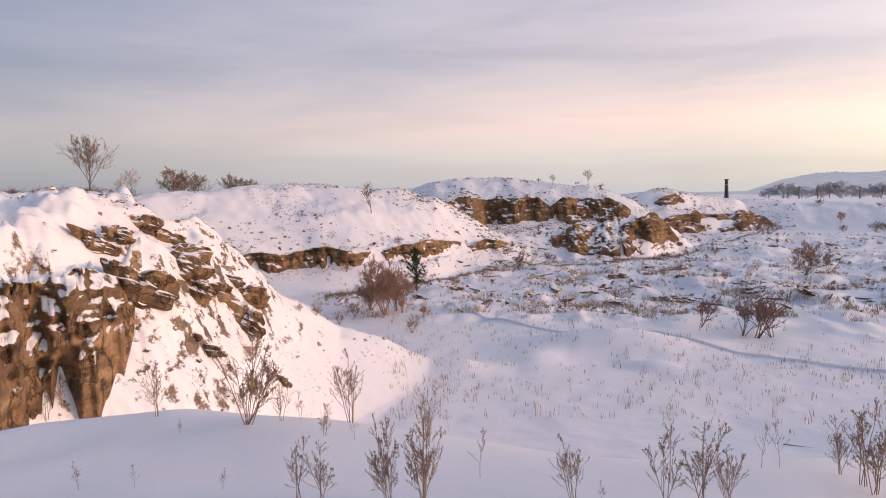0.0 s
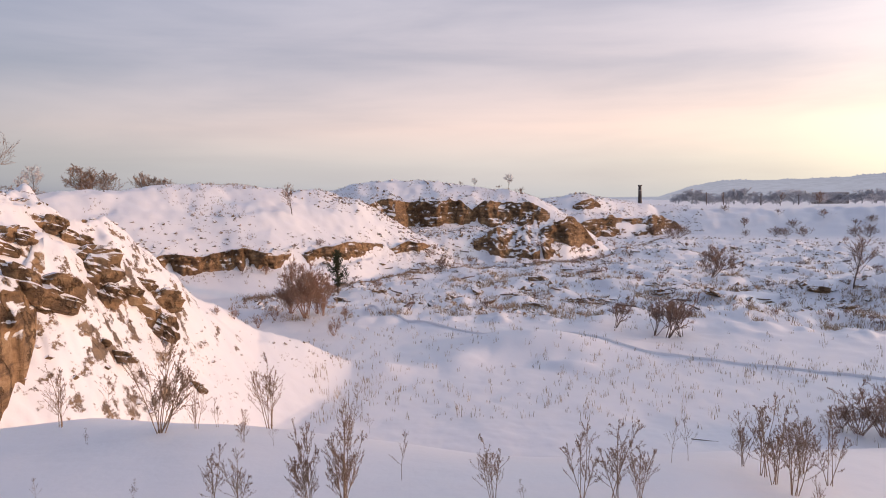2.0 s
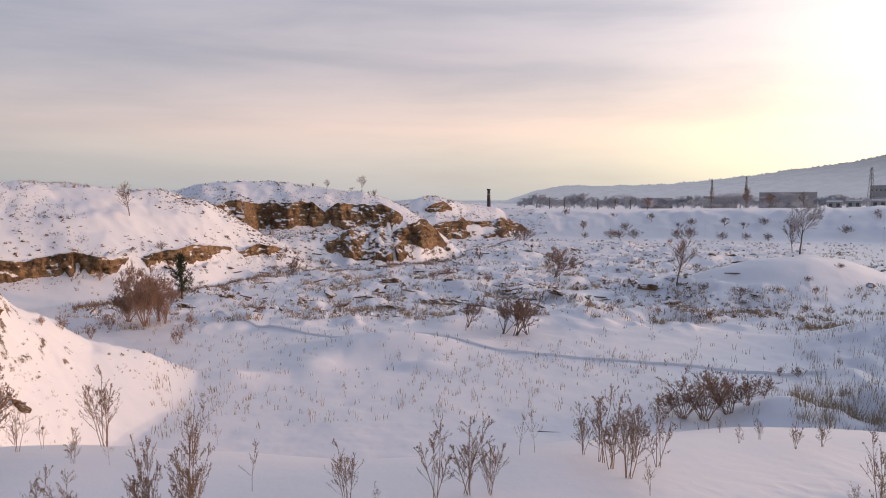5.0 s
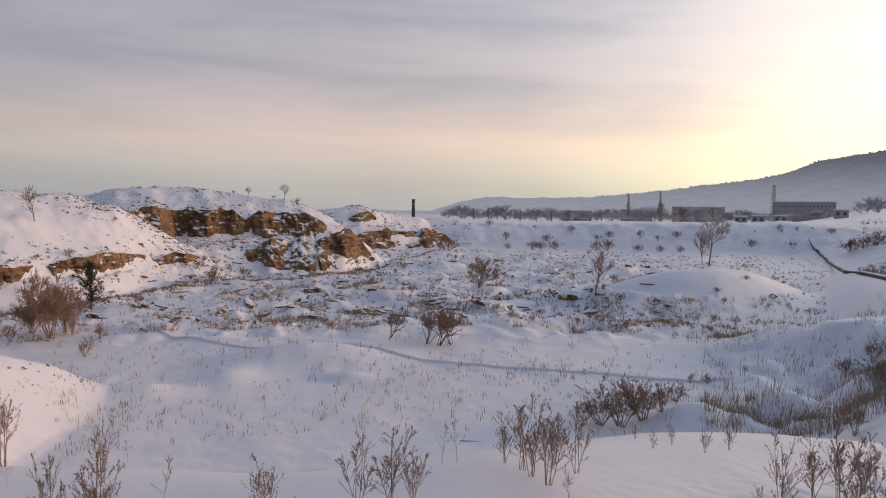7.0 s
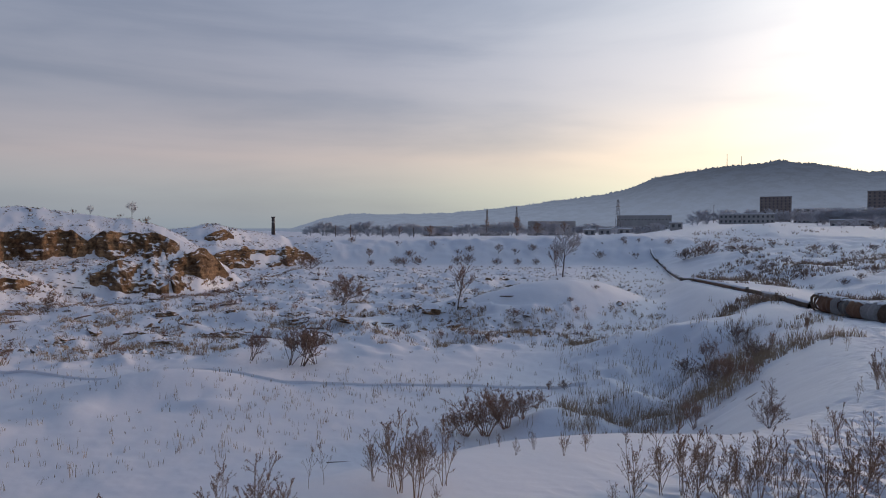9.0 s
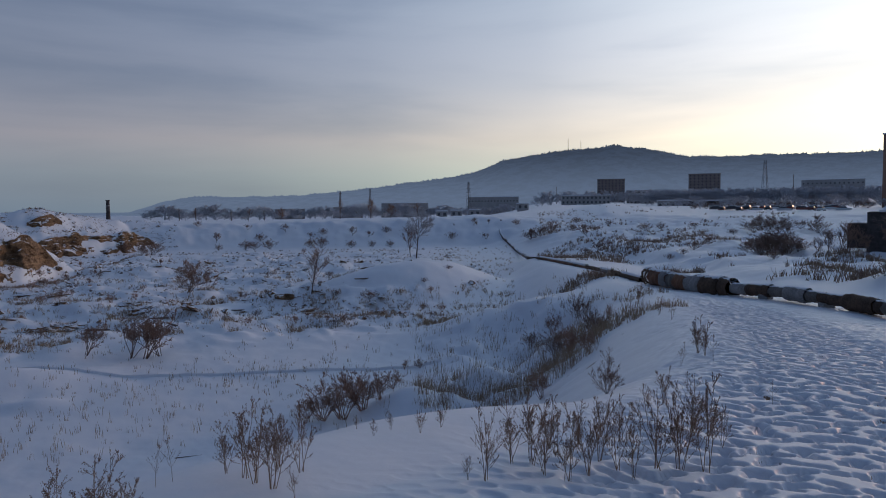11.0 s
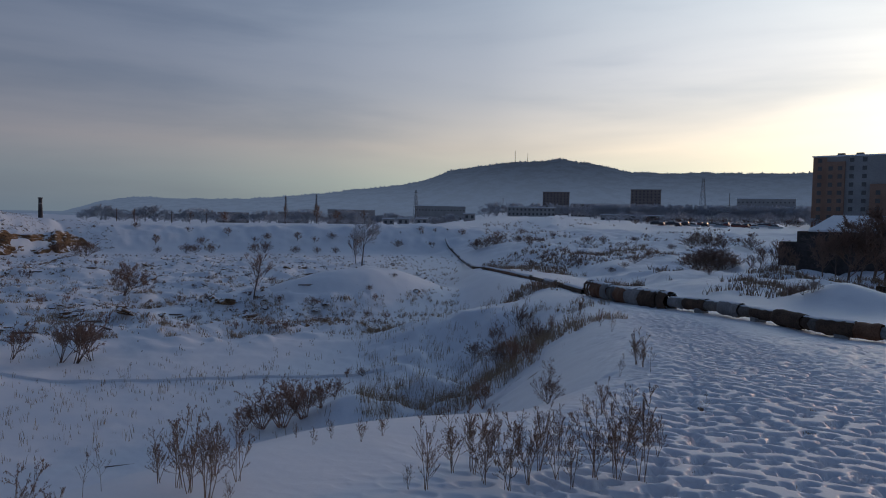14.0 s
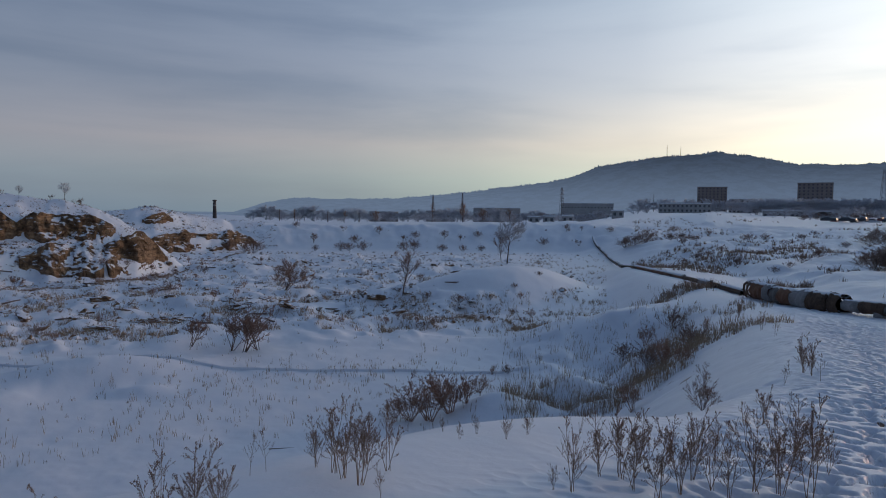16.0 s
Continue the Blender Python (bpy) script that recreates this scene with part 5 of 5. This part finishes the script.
building("long_house", "low row of sheds with snowy roofs", 40.6, 720, 30, 12, seen_high(720, 0.12) - seen_high(720, -0.9), PANEL, 1, 8, base=seen_high(720, -0.9))
building("long_house", "low sheds with snowy roofs at the quarry rim", 36.0, 640, 26, 12, seen_high(640, -0.02) - seen_high(640, -0.9), PANEL, 1, 6, base=seen_high(640, -0.9))
building("long_house", "far grey hall under the wooded hill", 77.3, 900, 62, 14, seen_high(900, 1.75) - seen_high(900, 0.2), PANEL, 3, 14, base=seen_high(900, 0.2))
for a, el in ((49.4, -0.25), (50.9, -0.22), (48.2, -0.3), (54.8, 0.25)):
    building("hut", "small white hut with a snowy roof", a, 380, 6, 5, 3.2, PANEL, 1, 2, base=seen_high(380, el) - 3.2)

# dark shed with a sloping snowy roof beside the wood
R = 95.0
b = thing("shed", Vector((*at(82.4, R).xy, seen_high(R, -2.9))), "dark timber shed with a sloping snow-covered roof", "shed", turn=radians(-82.4))
hs = seen_high(R, -0.55) - seen_high(R, -2.9)
box("wall", (8.4, 7, hs + 2), (-0.5, 0, hs / 2 - 1), DARKWALL, b)
box("lean_to", (2.2, 4, hs * 0.72), (-5.6, 0, hs * 0.3), DARKWALL, b)
bm = bmesh.new()
vs = [bm.verts.new(q) for q in ((-3.6, -3.7, hs), (3.4, -3.7, hs), (5.2, 3.7, hs + 1.75), (-1.2, 3.7, hs + 1.75), (-3.6, -3.7, hs + 0.22), (3.4, -3.7, hs + 0.22), (5.2, 3.7, hs + 2.0), (-1.2, 3.7, hs + 2.0))]
for q in ((0, 3, 2, 1), (4, 5, 6, 7), (0, 1, 5, 4), (1, 2, 6, 5), (2, 3, 7, 6), (3, 0, 4, 7)):
    bm.faces.new([vs[i] for i in q])
me = bpy.data.meshes.new("roof")
bm.to_mesh(me)
bm.free()
me.materials.append(PURE_SNOW)
part("roof", me, b, "sloping roof under snow")
box("gable", (6.0, 0.3, 1.9), (2.6, 3.3, hs + 0.9), DARKWALL, b)
box("wall", (3.4, 6.6, hs + 1.7), (5.4, 0.4, (hs + 1.7) / 2 - 0.6), DARKWALL, b)
# board fence under the wood
f = thing("fence", Vector((*at(88.5, 50).xy, seen_high(50, -4.95))), "weathered brown board fence at the edge of the wood", "fence", turn=radians(-87))
for k in range(44):
    box("board", (0.16, 0.03, 0.75 + 0.05 * math.sin(k * 2.1)), (-3.4 + k * 0.17, 0.02 * math.sin(k * 1.3), 0.25), WRAP_DARK, f)

# chimney, masts and poles


def pole(name, label, az, r, el, width, mat, bands=False, cat="pole"):
    p = at(az, r)
    h = seen_high(r, el) - p.z
    ob = thing(name, p, label, cat)
    t = Tubes()
    t.tube([Vector((0, 0, -0.5)), Vector((0, 0, h))], width / 2, width * 0.36, 10)
    part("shaft", t.mesh("shaft", mat), ob)
    return ob, h


ch, h = pole("chimney", "tall dark brick factory chimney", 22.8, 650, 0.70, 3.6, SOOT, cat="chimney")
t = Tubes()
t.tube([Vector((0, 0, h - 0.2)), Vector((0, 0, h + 0.9))], 1.75, 1.75, 10)
part("rim", t.mesh("rim", SOOT), ch)
t = Tubes()
t.tube([Vector((0, 0, h - 4.4)), Vector((0, 0, h - 3.4))], 1.5, 1.48, 10)
part("band", t.mesh("band", CONCRETE), ch, "pale painted band")
for a, r, el in ((27.7, 420, 0.13), (28.9, 420, 0.12), (57.5, 700, 1.6), (74.8, 520, 2.2), (40.0, 500, 1.3), (31.5, 420, 0.0), (34, 430, -0.1), (84.6, 200, 1.0)):
    ob, h = pole("utility_pole", "thin utility pole with a crossarm", a, r, el, 0.5, BARK)
    box("crossarm", (2.6, 0.2, 0.2), (0, 0, h - 0.8), BARK, ob)


def lattice_tower(label, az, r, el, wide):
    p = at(az, r)
    h = seen_high(r, el) - p.z
    ob = thing("pylon", p, label, "pylon")
    for sx, sy in ((-1, -1), (1, -1), (1, 1), (-1, 1)):
        t = Tubes()
        t.tube([Vector((sx * wide / 2, sy * wide / 2, -0.5)), Vector((sx * wide * 0.12, sy * wide * 0.12, h))], 0.16, 0.10, 4)
        part("leg", t.mesh("leg", STEEL), ob)
    n = 9
    for k in range(n):
        z0, z1 = h * k / n, h * (k + 1) / n
        w0, w1 = wide / 2 * (1 - 0.76 * k / n), wide / 2 * (1 - 0.76 * (k + 1) / n)
        t = Tubes()
        for s in (-1, 1):
            t.tube([Vector((-w0 * s, -w0, z0)), Vector((w1 * s, -w1, z1))], 0.09, 0.09, 3)
            t.tube([Vector((-w0, -w0 * s, z0)), Vector((-w1, w1 * s, z1))], 0.09, 0.09, 3)
        part("brace", t.mesh("brace", STEEL), ob)
    for f in (0.68, 0.8, 0.92):
        box("arm", (wide * (2.1 - f), 0.3, 0.3), (0, 0, h * f), STEEL, ob)
    return ob


lattice_tower("tall lattice power pylon behind the town", 72.9, 560, 3.28, 5.0)
lattice_tower("lattice power pylon beside the works hall", 50.4, 560, 2.1, 3.6)
lattice_tower("thin lattice mast among low sheds", 42.4, 620, 1.6, 2.2)
lattice_tower("thin lattice mast among low sheds", 40.0, 640, 1.4, 2.2)
for a, e in ((58.4, 5.4), (59.4, 5.2)):
    p = Vector((2990 * math.sin(radians(a)), 2990 * math.cos(radians(a)), seen_high(2990, 4.3)))
    ob = thing("radio_mast", p, "thin radio mast on the wooded hilltop", "mast")
    t = Tubes()
    t.tube([Vector((0, 0, 0)), Vector((0, 0, seen_high(2990, e) - p.z))], 1.6, 0.9, 4)
    part("shaft", t.mesh("shaft", STEEL), ob)

# ---- parked cars at the edge of the town ----
CAR_PAINTS = [plain("white_car_paint", (0.55, 0.56, 0.58), (0.66, 0.67, 0.69), 0.5, 0.35, 0.0, 0.5), plain("dark_car_paint", (0.03, 0.032, 0.038), (0.06, 0.06, 0.07), 0.5, 0.35, 0.0, 0.5),
              plain("red_brown_car_paint", (0.16, 0.05, 0.04), (0.22, 0.07, 0.05), 0.5, 0.35, 0.0, 0.5)]
RUBBER = plain("black_rubber", (0.02, 0.02, 0.02), (0.04, 0.04, 0.04), 4.0, 0.9)


def shaped(rows, wide, taper, name, mat, parent):
    """A body from its side outline (length, height), narrowing to the top."""
    bm = bmesh.new()
    top_z = max(z for _, z in rows)
    rings = []
    for s in (-1, 1):
        rings.append([bm.verts.new((x, s * wide / 2 * (1 - taper * max(z - 0.75, 0) / max(top_z - 0.75, 0.1)), z)) for x, z in rows])
    bm.faces.new(rings[0])
    bm.faces.new(rings[1][::-1])
    n = len(rows)
    for k in range(n):
        bm.faces.new((rings[0][k], rings[1][k], rings[1][(k + 1) % n], rings[0][(k + 1) % n]))
    bmesh.ops.recalc_face_normals(bm, faces=bm.faces[:])
    me = bpy.data.meshes.new(name)
    bm.to_mesh(me)
    bm.free()
    me.materials.append(mat)
    return part(name, me, parent)


def make_car(paint, label):
    c = thing("car", (0, 0, 0), label, "car", "parked cars by the town")
    shaped(((-2.1, 0.3), (2.1, 0.3), (2.15, 0.6), (1.9, 0.82), (1.0, 0.92), (-1.9, 0.95), (-2.1, 0.8)), 1.7, 0.0, "body", paint, c)
    shaped(((-1.75, 0.93), (1.0, 0.91), (0.4, 1.38), (-1.2, 1.40)), 1.55, 0.25, "cabin", GLASS, c)
    shaped(((-1.25, 1.38), (0.42, 1.37), (0.38, 1.47), (-1.2, 1.50)), 1.3, 0.0, "roof", PURE_SNOW, c)
    for x in (-1.3, 1.35):
        for y in (-0.78, 0.78):
            t = Tubes()
            t.tube([Vector((x, y - 0.1, 0.32)), Vector((x, y + 0.1, 0.32))], 0.32, 0.32, 12)
            w = part("wheel", t.mesh("wheel", RUBBER), c)
    return c


cars = [make_car(CAR_PAINTS[0], "white parked car with snow on its roof"), make_car(CAR_PAINTS[1], "dark parked car with snow on its roof"), make_car(CAR_PAINTS[2], "red-brown parked car with snow on its roof")]
rnd = random.Random(77)
for k in range(22):
    a, r = 69.5 + k * 0.40 + rnd.uniform(-0.15, 0.15), 235 + 9 * (k % 3) + rnd.uniform(-3, 3)
    p = at(a, r)
    copy_thing(cars[rnd.choice((0, 1, 1, 2, 0))], Matrix.LocRotScale(p, Euler((0, 0, radians(-a) + rnd.choice((0, 0.3, 1.4)))), None))
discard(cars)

# dark sticks and old timber lying on the quarry floor
for k in range(26):
    a, e = rnd.uniform(2, 42), -rnd.uniform(4.4, 9.0)
    p, r = meet(a, e, 40)
    t = Tubes()
    L = rnd.uniform(0.8, 2.6)
    d = Vector((math.cos(k * 2.4), math.sin(k * 2.4), rnd.uniform(-0.05, 0.25)))
    q, _ = bent(rnd, Vector((0, 0, 0.08)) - d * (L / 2), d, L, 4, 0.12)
    t.tube(q, 0.09, 0.05, 6)
    ob = new("old_timber", t.mesh("old_timber", BARK))
    ob.location = p
    tagged(ob, "dark old branch lying on the snowy quarry floor", "branch", "branches on the quarry floor")

# thin bark-coloured rod added as the dark shadow crack under the brow
p, r = meet(27.8, -18.6, 5)
t = Tubes()
q, _ = bent(rnd, Vector((-0.40, 0.21, 0.015)), Vector((0.88, -0.47, 0.0)), 0.95, 5, 0.05)
t.tube(q, 0.020, 0.012, 6)
ob = new("old_timber", t.mesh("old_timber", BARK))
ob.location = p
tagged(ob, "thin dark strip standing in for the shadow crack under the snow brow", "branch")
